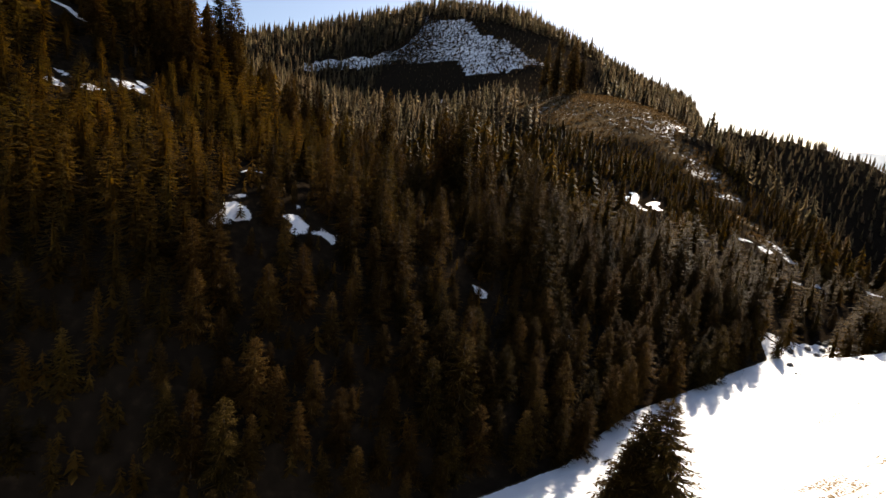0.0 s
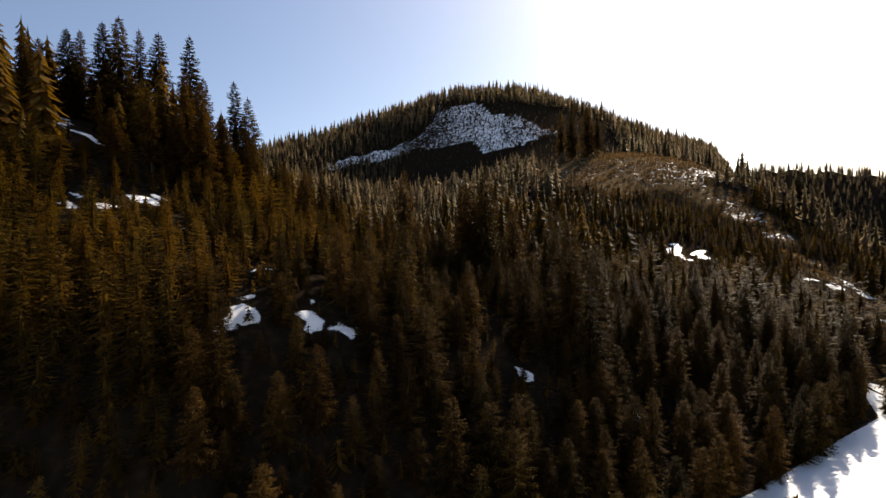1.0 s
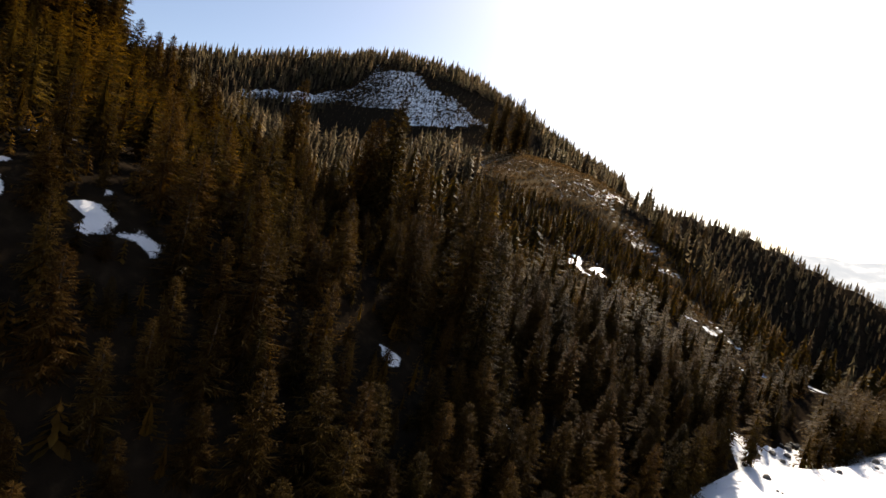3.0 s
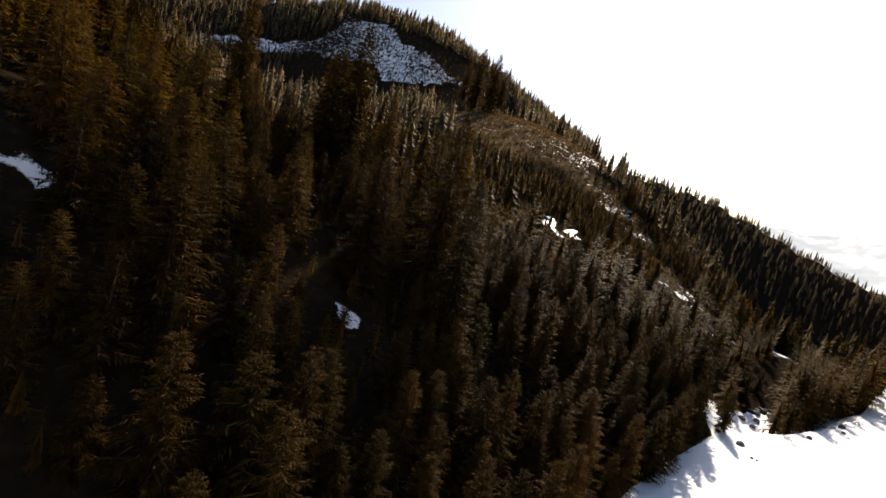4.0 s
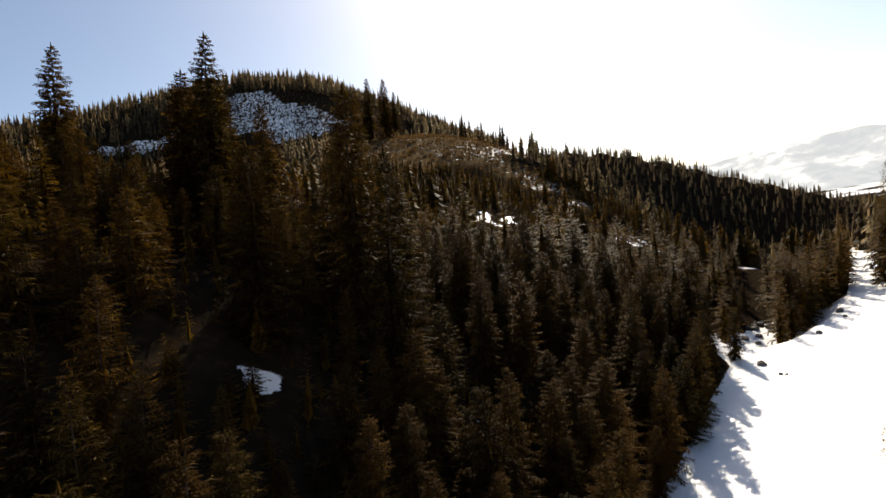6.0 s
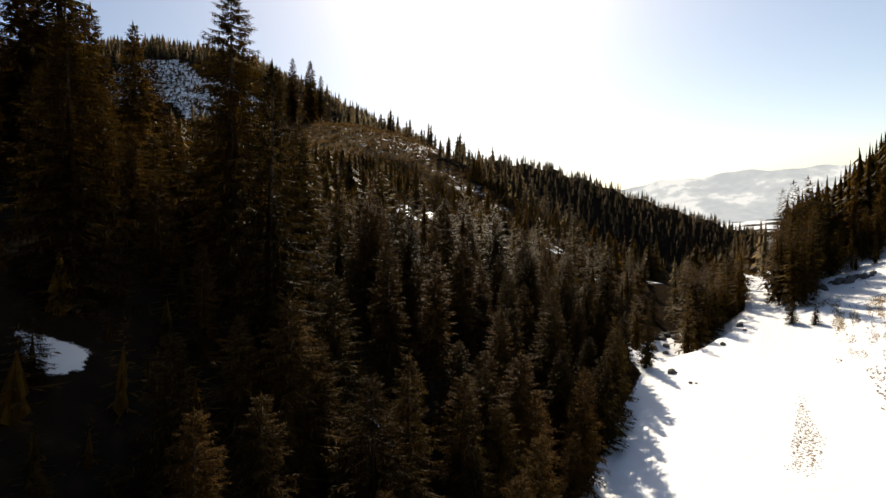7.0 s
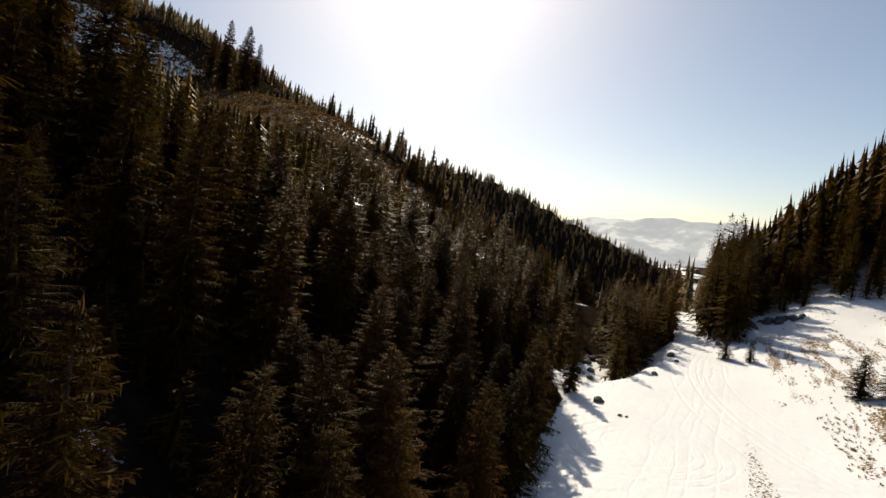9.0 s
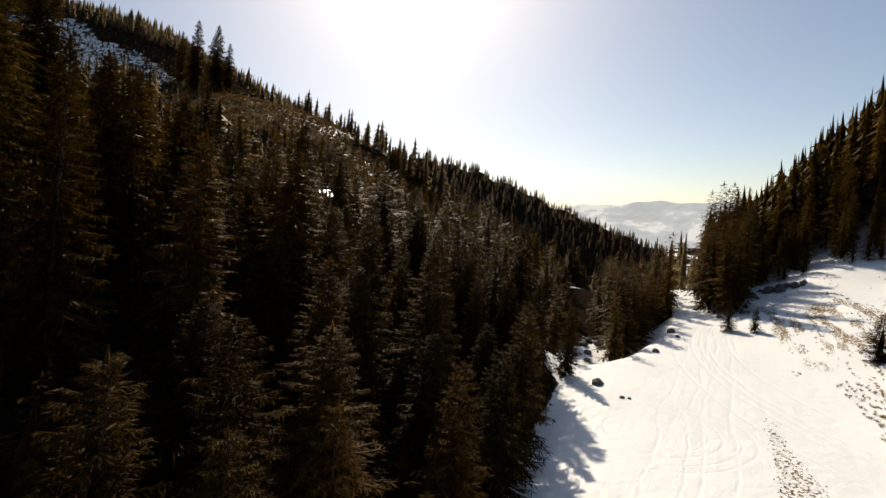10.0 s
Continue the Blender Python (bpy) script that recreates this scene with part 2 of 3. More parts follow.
# the farther ridge across the head of the valley, seen from (5, 30): bearing, distance, height of the ground
FAR_RIDGE = [(6, 330, 75), (10, 322, 65), (15, 310, 57.5), (17, 300, 55), (20, 290, 50.5), (23, 285, 46.5), (26, 285, 41), (29, 290, 35.5), (32, 300, 27), (35, 310, 20.5),
             (38, 320, 13), (41, 330, 5), (44, 340, -2), (48, 350, -9), (54, 370, -18)]


def far_ridge(x, y):
    """Bearing and distance from (5, 30), and the ridge's distance and height on that bearing."""
    az, r = np.degrees(np.arctan2(x - 5, y - 30)), np.hypot(x - 5, y - 30)
    b, q, h = zip(*FAR_RIDGE)
    return az, r, np.interp(az, b, q), np.interp(az, b, h)


def land(x, y):
    x, y = np.asarray(x, float), np.asarray(y, float)
    d, n = along(x, y)
    foot = np.interp(d, [-300, 0, 35, 50, 65, 91, 104, 116, 160, 253, 400, 800, 3000], [10, 33, 36.5, 43, 46, 48.8, 51, 54, 76, 99, 125, 160, 250])
    edge, right = road_edge(d), road_right(d)
    zr = np.interp(d, [-300, 0, 47, 150, 200, 400, 800, 2000], [6, 0.5, 0, -1, -5, -24, -50, -80])
    zg = np.interp(d, [-300, 0, 91, 100, 116, 160, 253, 400, 800, 2000], [6, 0.5, 0, -5, -7, -14, -24, -36, -56, -82])
    bank = np.interp(d, [0, 40, 60, 95], [1, 1, 0.6, 0])
    u = soft_pos(n - foot, 2.0)
    top = np.interp(d, [0, 150, 270, 350], [600, 570, 505, 430])
    v = u - 1.7 * soft_pos(u - top, 20)
    left = zg + 0.42 * v + 0.62 * bank * (24 - soft_pos(24 - u, 4))
    for hx, hy, r, h in LANDFORMS:
        left = left + h * np.exp(-((x - hx) ** 2 + (y - hy) ** 2) / (2 * r * r))
    az, r, rr, rh = far_ridge(x, y)
    # behind the ridge the ground falls away; in front it drops steeply to the stream
    back = rh - 0.30 * soft_pos(r - rr - 6, 12)
    front = rh + 1.5 * np.sin(az * 2.1) - 0.62 * soft_pos(rr - 4 - r, 10)
    rib = step(11, 17, az) * (1 - step(50, 56, az)) * step(rr - 120, rr - 60, r)
    left = left + rib * (np.maximum(left, front) - left)
    view = 30 + np.tan(np.radians(np.interp(az, [-2, 3, 6, 9, 12, 15, 20], [15, 11.9, 10.3, 8.8, 7.0, 4.6, 3]))) * np.hypot(x - 2, y - 11) - 15
    low = step(0, 3, az) * (1 - step(20, 30, az)) * step(335, 375, r)
    left = left + low * (np.minimum(left, view) - left)
    shed = step(11, 17, az) * (1 - step(60, 75, az)) * step(rr - 6, rr + 14, r)
    left = left + shed * (np.minimum(left, back) - left)
    left = left + wave(x / 9, y / 9, 3) * 0.5 * step(0, 15, n - foot)
    g = step(0, 5, n - edge)
    road = zr + 1.7 * np.exp(-((x - 102) ** 2 + (y - 111) ** 2) / 300) + 0.19 * soft_pos(right - n, 3) + 0.8 * (46 - soft_pos(46 - soft_pos(36 - n, 6), 8)) * step(140, 190, d) * (1 - step(300, 900, d))
    road = road + wave(d / 7, n / 3, 5) * 0.38 * step(0, 8, right - n) + wave(x / 3.2, y / 3.2, 8) * 0.05
    z = road * (1 - g) + left * g
    # far off: the floor of the main valley, and the slopes that close the place behind
    far = step(900, 1500, np.hypot(x, y))
    side = step(1500, 3000, np.hypot(x, y)) * 200 * (1 - step(-0.2, 0.35, d / np.maximum(np.hypot(x, y), 1)))
    return z * (1 - far) + far * (-80 + side)


# open ground with snow on the slope: x, y, half length, half width
CLEARINGS = [(-67, 57, 4, 3), (-62.9, 64, 3.2, 3.2), (-54.5, 61, 1.7, 1.6), (-37.8, 55.4, 1.8, 2.2), (-32.3, 46.2, 2.8, 3.8), (-26.7, 51, 3.6, 2.8), (-31.1, 57.5, 1.5, 2.1), (-30.4, 40.8, 1.5, 1.5),
             (-8.6, 61.2, 1.4, 1.0), (-11, 60.3, 0.9, 0.7), (4.3, 70.2, 1.5, 0.9), (5.7, 72.6, 0.9, 1.0), (-5, 62.6, 1.1, 1.2), (24.6, 164, 8, 7), (56, 156, 9, 3), (64, 157, 5, 3), (61, 163, 5, 5),
             (68, 145, 3, 4), (61, 142, 3, 3), (83, 154, 3, 4), (86, 156, 3, 4), (-119, 455, 2.6, 9), (-114, 438, 2.6, 9), (-108, 420, 2.6, 9), (-83.6, 69.4, 4, 2.6), (-92, 71, 6, 4), (126, 231, 2, 2.5)]
# the felled face under the summit
FELLED = [(-172, 584), (-122, 570), (-80, 540), (-44, 514), (-22, 494), (-53, 480), (-88, 476), (-118, 497), (-164, 505), (-201, 497), (-236, 485), (-276, 462), (-266, 492), (-217, 514), (-182, 532), (-168, 552)]


def inside(x, y, ring):
    hit = np.zeros(np.shape(x), bool)
    for (ax, ay), (bx, by) in zip(ring, ring[1:] + ring[:1]):
        cross = ((ay > y) != (by > y)) & (x < (bx - ax) * (y - ay) / (by - ay + 1e-9) + ax)
        hit ^= cross
    return hit


# the open crest of the spur, from the shoulder down to the stream
BROW = [(22, 252, 12), (34, 241, 12), (45, 228, 11), (53, 214, 9), (57, 197, 6), (58, 178, 5), (58, 164, 4)]


def shoulder(x, y):
    """The open, grassy shoulder of the spur and its brow: 1 inside."""
    d, n = along(x, y)
    f = step(138, 150, d) * (1 - step(205, 222, d)) * step(158, 170, n) * (1 - step(228, 244, n))
    for bx, by, r in BROW:
        f = np.maximum(f, 1 - step(0.5 * r, 1.3 * r, np.hypot(x - bx, y - by)))
    return f


def in_clearing(x, y, grow=1.0):
    f = np.zeros_like(x)
    x, y = x + 0.9 * wave(x / 1.6, y / 1.6, 28), y + 0.9 * wave(x / 1.6, y / 1.6, 29)
    for cx, cy, a, b in CLEARINGS:
        f = np.maximum(f, 1.0 - np.hypot((x - cx) / (a * grow), (y - cy) / (b * grow)))
    return f


def snow_cover(x, y):
    d, n = along(x, y)
    edge, right = road_edge(d), road_right(d)
    lip = 7 * step(87, 93, d) * (1 - step(116, 124, d))
    s = 0.98 * (1 - step(-0.5, 1.5, n - edge - lip))
    s = np.maximum(s, 0.03 - 0.06 * step(85, 120, n) + 0.16 * wave(x / 14, y / 14, 21) + 0.14 * wave(x / 3, y / 3, 22))
    c = in_clearing(x, y)
    s = np.maximum(s, np.where(c > 0, 0.30 + 0.27 * c + 0.44 * wave(x / 1.1, y / 1.1, 23), 0))
    s = np.where(inside(x + 7 * wave(x / 9, y / 9, 34), y + 7 * wave(x / 9, y / 9, 35), FELLED), 0.465 + 0.05 * wave(x / 30, y / 22, 24), s)
    s = np.where(shoulder(x, y) > 0.4, 0.41 + 0.06 * wave(x / 22, y / 16, 25), s)
    gully = (d > 98) & (d < 130) & (n > edge) & (n < edge + np.interp(d, [98, 106, 130], [14, 11, 8]))
    s = np.where(gully, np.maximum(s, 0.72 + 0.3 * wave(x / 3, y / 3, 26)), s)
    s = np.where((np.hypot(x, y) > 900) & (z_far(x, y) > 0), 0.45 + 0.35 * wave(x / 60, y / 60, 27), s)
    return np.clip(s, 0, 1)


def z_far(x, y):
    return np.hypot(x, y) - 900


def tufts(x, y):
    """Where dry grass comes through the snow of the field."""
    d, n = along(x, y)
    half = np.minimum((91 - d) * 0.1, 1.5)
    strip = step(0, 0.6, half - np.abs(n - 33.5 + half)) * step(66, 72, d)
    ragged = 0.8 * wave(d / 2.5, n / 1.5, 33)
    for mid, near, far, wide in ((26.3, 80, 99, 1.3), (22.5, 84, 122, 0.9), (29.6, 94, 112, 0.7)):
        strip = np.maximum(strip, step(0, 0.5, wide - np.abs(n - mid - 0.5 * np.sin(d / 5)) + ragged) * step(near, near + 4, d) * (1 - step(far - 4, far, d)))
    rows = step(0.0, 0.8, wave(d / 9, n / 1.1, 31) + 0.5 * wave(x / 1.2, y / 1.2, 32)) * step(0, 5, road_right(d) - n)
    return 0.50 * strip + 0.44 * rows


def spread(lo, hi, near_lo, near_hi, fine, coarse):
    """Grid lines from lo to hi: fine between near_lo and near_hi, ever wider outside."""
    mid = list(np.arange(near_lo, near_hi, fine))
    w, v = fine, near_hi
    while v < hi:
        mid.append(v)
        w = min(w * 1.06, 6 if abs(v) < 700 else coarse)
        v += w
    mid.append(hi)
    w, v = fine, near_lo
    while v > lo:
        w = min(w * 1.06, 6 if abs(v) < 700 else coarse)
        v -= w
        mid.insert(0, v)
    return np.array(mid)


def build_ground():
    xs = spread(-4500, 4900, -60, 125, 1.25, 160)
    ys = spread(-4500, 4900, 25, 150, 1.25, 160)
    X, Y = np.meshgrid(xs, ys)
    Z = land(X, Y)
    nx, ny = len(xs), len(ys)
    me = bpy.data.meshes.new("ground")
    verts = np.stack([X.ravel(), Y.ravel(), Z.ravel()], -1)
    i = np.arange(nx * ny).reshape(ny, nx)
    quads = np.stack([i[:-1, :-1].ravel(), i[:-1, 1:].ravel(), i[1:, 1:].ravel(), i[1:, :-1].ravel()], -1)
    me.vertices.add(len(verts))
    me.vertices.foreach_set("co", verts.ravel())
    me.loops.add(quads.size)
    me.loops.foreach_set("vertex_index", quads.ravel())
    me.polygons.add(len(quads))
    me.polygons.foreach_set("loop_start", np.arange(0, quads.size, 4))
    me.polygons.foreach_set("use_smooth", np.ones(len(quads), bool))
    me.update(calc_edges=True)
    a = me.attributes.new("snow", "FLOAT", "POINT")
    a.data.foreach_set("value", snow_cover(X, Y).ravel())
    b = me.attributes.new("dry", "FLOAT", "POINT")
    DD, NN = along(X, Y)
    b.data.foreach_set("value", np.maximum(0.55 * shoulder(X, Y), 1.0 * ((NN < road_edge(DD)) & (DD < 200))).ravel())
    c = me.attributes.new("field", "FLOAT", "POINT")
    c.data.foreach_set("value", (step(1, 6, road_right(DD) - NN) * (1 - step(128, 136, DD))).ravel())
    me.materials.append(GROUND)
    return tagged(new("ground", me), "snowy valley floor and wooded mountain slopes", "ground", kind="structure")


ground = build_ground()


# ---- spruces ----
def mesh_from(name, verts, faces, mat):
    me = bpy.data.meshes.new(name)
    me.from_pydata(verts, [], faces)
    me.materials.append(mat)
    me.update()
    return me


LEAN = 6.0       # degrees by which the spruces of this slope stand off the plumb line, towards the valley


def trunk_mesh(height, girth, seed, sides=7):
    rng = random.Random(seed)
    verts, faces = [], []
    rings = 7
    lean = rng.uniform(-0.01, 0.01), rng.uniform(-0.01, 0.01)
    for k in range(rings):
        u = k / (rings - 1)
        r = girth * ((1 - u) ** 0.8) * (1.35 if k == 0 else 1) + 0.012
        z = -0.6 + (height + 0.4) * u
        for s in range(sides):
            a = 6.2832 * s / sides
            verts.append((r * math.cos(a) + lean[0] * z * u, r * math.sin(a) + lean[1] * z * u, z))
    for k in range(rings - 1):
        for s in range(sides):
            t = (s + 1) % sides
            faces.append((k * sides + s, k * sides + t, (k + 1) * sides + t, (k + 1) * sides + s))
    return mesh_from("trunk", verts, faces, BARK)


def crown_mesh(height, radius, branches, twigs, seed, bare=0.1, droop=0.35, ragged=0.25, width=1.0, hang=3, spray=1.0, mat=None):
    """Whorls of drooping boughs, each a spine with flat sprays on both sides and hanging twigs; all of four-sided pieces."""
    rng = random.Random(seed)
    verts, faces = [], []

    def quad(a, b, c, e):
        k = len(verts)
        verts.extend((a, b, c, e))
        faces.append((k, k + 1, k + 2, k + 3))

    for i in range(branches):
        u = bare + (0.985 - bare) * ((i + rng.random()) / branches) ** 0.9
        az = 2.39996 * i + rng.uniform(-0.6, 0.6)
        reach = radius * (0.06 + 0.94 * (1 - u) ** 0.72) * rng.uniform(1 - ragged, 1 + ragged * 0.7)
        if u < bare + 0.15:
            reach *= rng.uniform(0.5, 1.0)
        z0 = height * u
        ca, sa = math.cos(az), math.sin(az)
        sag = droop * rng.uniform(0.7, 1.3) * (1.15 - 0.9 * u)
        rise = 0.45 * (u ** 2)

        def at(s):
            r = reach * s
            return r * ca, r * sa, z0 + reach * (rise * s - sag * s * (1.35 - 0.5 * s * s))

        p0, p1, p2 = at(0.0), at(0.6), at(1.03)
        w = (0.05 * reach + 0.02) * width
        quad(p0, (p1[0] - sa * w, p1[1] + ca * w, p1[2]), p2, (p1[0] + sa * w, p1[1] - ca * w, p1[2]))
        for j in range(twigs):
            s = 0.12 + 0.86 * (j + rng.random()) / twigs
            b = at(s)
            ln = (reach * (0.50 - 0.28 * s) * spray + 0.12) * rng.uniform(0.7, 1.25)
            side = 1 if j % 2 else -1
            fan = rng.uniform(0.45, 1.2)
            wx = ca * math.cos(fan) - side * sa * math.sin(fan)
            wy = sa * math.cos(fan) + side * ca * math.sin(fan)
            fall = rng.uniform(0.15, 0.7) - 0.25 * u
            hw = ln * rng.uniform(0.11, 0.20) * width
            m = 0.5
            tilt = rng.uniform(-0.5, 0.5) * hw
            quad(b, (b[0] + wx * ln * m - wy * hw, b[1] + wy * ln * m + wx * hw, b[2] - fall * ln * m * 0.7 + tilt),
                 (b[0] + wx * ln, b[1] + wy * ln, b[2] - fall * ln),
                 (b[0] + wx * ln * m + wy * hw, b[1] + wy * ln * m - wx * hw, b[2] - fall * ln * m * 0.7 - tilt))
        for j in range(hang):
            s = rng.uniform(0.35, 1.0)
            b = at(s)
            dz = (reach * 0.22 * spray + 0.15) * rng.uniform(0.6, 1.3)
            hw = dz * rng.uniform(0.10, 0.2) * width
            q = rng.uniform(0, 6.28)
            qx, qy = math.cos(q) * hw, math.sin(q) * hw
            quad((b[0], b[1], b[2] + 0.02), (b[0] + qx, b[1] + qy, b[2] - dz * 0.4), (b[0] + qx * 0.2, b[1] - qy * 0.2, b[2] - dz), (b[0] - qx, b[1] - qy, b[2] - dz * 0.4))
    # the dark heart of the crown, round the trunk
    for k in range(4):
        a = k * 0.785
        for lo, mid, hi in ((bare * 0.8, bare + 0.10, 0.5), (bare + 0.15, bare + 0.30, 0.75)):
            wk = (0.28 if width > 0.9 else 0.2) * radius * (1 - mid) ** 0.8
            quad((0, 0, height * lo), (wk * math.cos(a), wk * math.sin(a), height * mid), (0, 0, height * hi), (-wk * math.cos(a), -wk * math.sin(a), height * mid))
    # leader
    for k in range(3):
        a = k * 1.05
        w = 0.006 * height
        quad((0, 0, height * 0.955), (w * math.cos(a), w * math.sin(a), height * 0.98), (0, 0, height * 1.02), (-w * math.cos(a), -w * math.sin(a), height * 0.98))
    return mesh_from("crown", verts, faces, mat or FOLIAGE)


def spruce(height, radius, branches, twigs, seed, **more):
    """A tree of its own: an empty at its foot, with trunk and crown."""
    root = new("spruce_tree")
    root.empty_display_size = 0.5
    t = new("trunk", trunk_mesh(height, 0.008 * height + 0.03, seed))
    t.parent = root
    c = new("crown", crown_mesh(height, radius, branches, twigs, seed, **more))
    c.parent = root
    return root


# height, radius, boughs, twigs
KINDS = {
    "old": [spruce(20, 3.6, 330, 34, 31, bare=0.06, droop=0.5, ragged=0.35, hang=16, spray=0.55, width=0.55), spruce(20, 3.2, 310, 34, 32, bare=0.10, droop=0.55, ragged=0.45, hang=16, spray=0.52, width=0.55),
            spruce(20, 3.9, 330, 34, 33, bare=0.05, droop=0.5, ragged=0.4, hang=16, spray=0.52, width=0.55)],
    "tall": [spruce(20, 3.9, 250, 17, 1, bare=0.06, hang=4, spray=0.78, width=0.95), spruce(20, 3.4, 240, 17, 2, bare=0.16, ragged=0.45, hang=4, spray=0.78, width=0.95), spruce(20, 4.2, 250, 17, 3, bare=0.05, droop=0.45, hang=4, spray=0.78, width=0.95)],
    "mid": [spruce(12, 3.1, 210, 22, 11, bare=0.03, hang=5, spray=0.62, width=0.72), spruce(12, 2.7, 200, 22, 12, bare=0.04, ragged=0.4, hang=5, spray=0.62, width=0.72), spruce(12, 3.3, 210, 22, 13, bare=0.02, hang=5, spray=0.62, width=0.72)],
    "near": [spruce(8, 2.3, 210, 30, 41, bare=0.02, droop=0.25, ragged=0.35, hang=4, spray=0.5, width=0.5), spruce(8, 2.0, 200, 30, 42, bare=0.03, droop=0.2, ragged=0.45, hang=4, spray=0.5, width=0.5),
             spruce(8, 2.6, 210, 30, 43, bare=0.02, droop=0.3, ragged=0.4, hang=4, spray=0.5, width=0.5)],
    "young": [spruce(7, 2.0, 150, 20, 21, bare=0.02, droop=0.2, hang=2, spray=0.62, width=0.6), spruce(7, 1.8, 145, 20, 22, bare=0.02, droop=0.15, ragged=0.45, hang=2, spray=0.62, width=0.6), spruce(7, 2.3, 150, 20, 23, bare=0.02, droop=0.25, hang=2, spray=0.62, width=0.6)],
}
PROTO_H = {"near": 8.0, "old": 20.0, "tall": 20.0, "mid": 12.0, "young": 7.0}
LABELS = {
    "near": "young spruce with fine brown-green twigs below the old trees",
    "old": "old spruce with shaggy hanging brown-green twigs",
    "tall": "tall old spruce with drooping brown-green boughs on the slope",
    "mid": "half-grown olive-green spruce at the foot of the slope",
    "young": "young bushy spruce in the plantation on the slope",
}
for kind, protos in KINDS.items():
    for ob in protos:
        tagged(ob, LABELS[kind], "tree", group=kind + " spruces")
used_protos = set()
tree_rng = random.Random(5)


def plant(kind, x, y, height, label="", variant=None):
    k = tree_rng.randrange(3) if variant is None else variant
    proto = KINDS[kind][k]
    s = height / PROTO_H[kind]
    fat = s * tree_rng.uniform(0.88, 1.15) if kind in ("mid", "young", "near") else (0.4 + 0.6 * s) * tree_rng.uniform(0.88, 1.15)
    z = float(land(x, y))
    m = pose(x, y, z - 0.1, 0, LEAN, 0) @ pose(0, 0, 0, tree_rng.uniform(-1.5, 1.5), tree_rng.uniform(-1.5, 1.5), tree_rng.uniform(0, 360))
    if proto in used_protos:
        ob = copy_thing(proto, m)
    else:
        used_protos.add(proto)
        ob = proto
        ob.matrix_basis = m
    ob.scale = (fat, fat, s)
    if label:
        tagged(ob, label)
    return ob


def far_crown(radius, tiers, boughs, seed):
    """A slim spruce one metre high for woods farther off: crossed upright blades with tiers of drooping boughs."""
    rng = random.Random(seed)
    out = []
    if tiers == 1:
        # a low tuft: blades that fan out and up from one root
        for j in range(boughs + 3):
            az = 6.283 * (j + rng.uniform(-0.4, 0.4)) / (boughs + 3)
            ca, sa = math.cos(az), math.sin(az)
            r, z, w = radius * rng.uniform(0.5, 1.25), rng.uniform(0.35, 1.0), radius * rng.uniform(0.10, 0.22)
            out.append(((0, 0, -0.1), (ca * r * 0.5 - sa * w, sa * r * 0.5 + ca * w, z * 0.65), (ca * r, sa * r, z), (ca * r * 0.5 + sa * w, sa * r * 0.5 - ca * w, z * 0.65)))
        return np.array(out).reshape(-1, 3)
    for k in range(3):
        a = k * 1.047 + rng.uniform(-0.2, 0.2)
        w = radius * (0.08 if tiers == 6 else 0.34)
        out.append(((0, 0, -0.02), (w * math.cos(a), w * math.sin(a), 0.22), (0, 0, 1.0), (-w * math.cos(a), -w * math.sin(a), 0.22)))
    for i in range(tiers):
        u = 0.05 + 0.88 * (i / tiers)
        for j in range(boughs):
            az = 6.283 * (j + rng.uniform(-0.35, 0.35)) / boughs + i * 1.9
            z = u + rng.uniform(-0.03, 0.03)
            r = radius * (0.10 + 0.95 * (1 - u) ** 0.8) * rng.uniform(0.72, 1.22)
            w = r * rng.uniform(0.16, 0.30)
            ca, sa = math.cos(az), math.sin(az)
            drop = r * rng.uniform(0.25, 0.7)
            out.append(((0, 0, z + 0.05), (ca * r * 0.55 - sa * w, sa * r * 0.55 + ca * w, z - drop * 0.35), (ca * r, sa * r, z - drop),
                        (ca * r * 0.55 + sa * w, sa * r * 0.55 - ca * w, z - drop * 0.35)))
    return np.array(out).reshape(-1, 3)


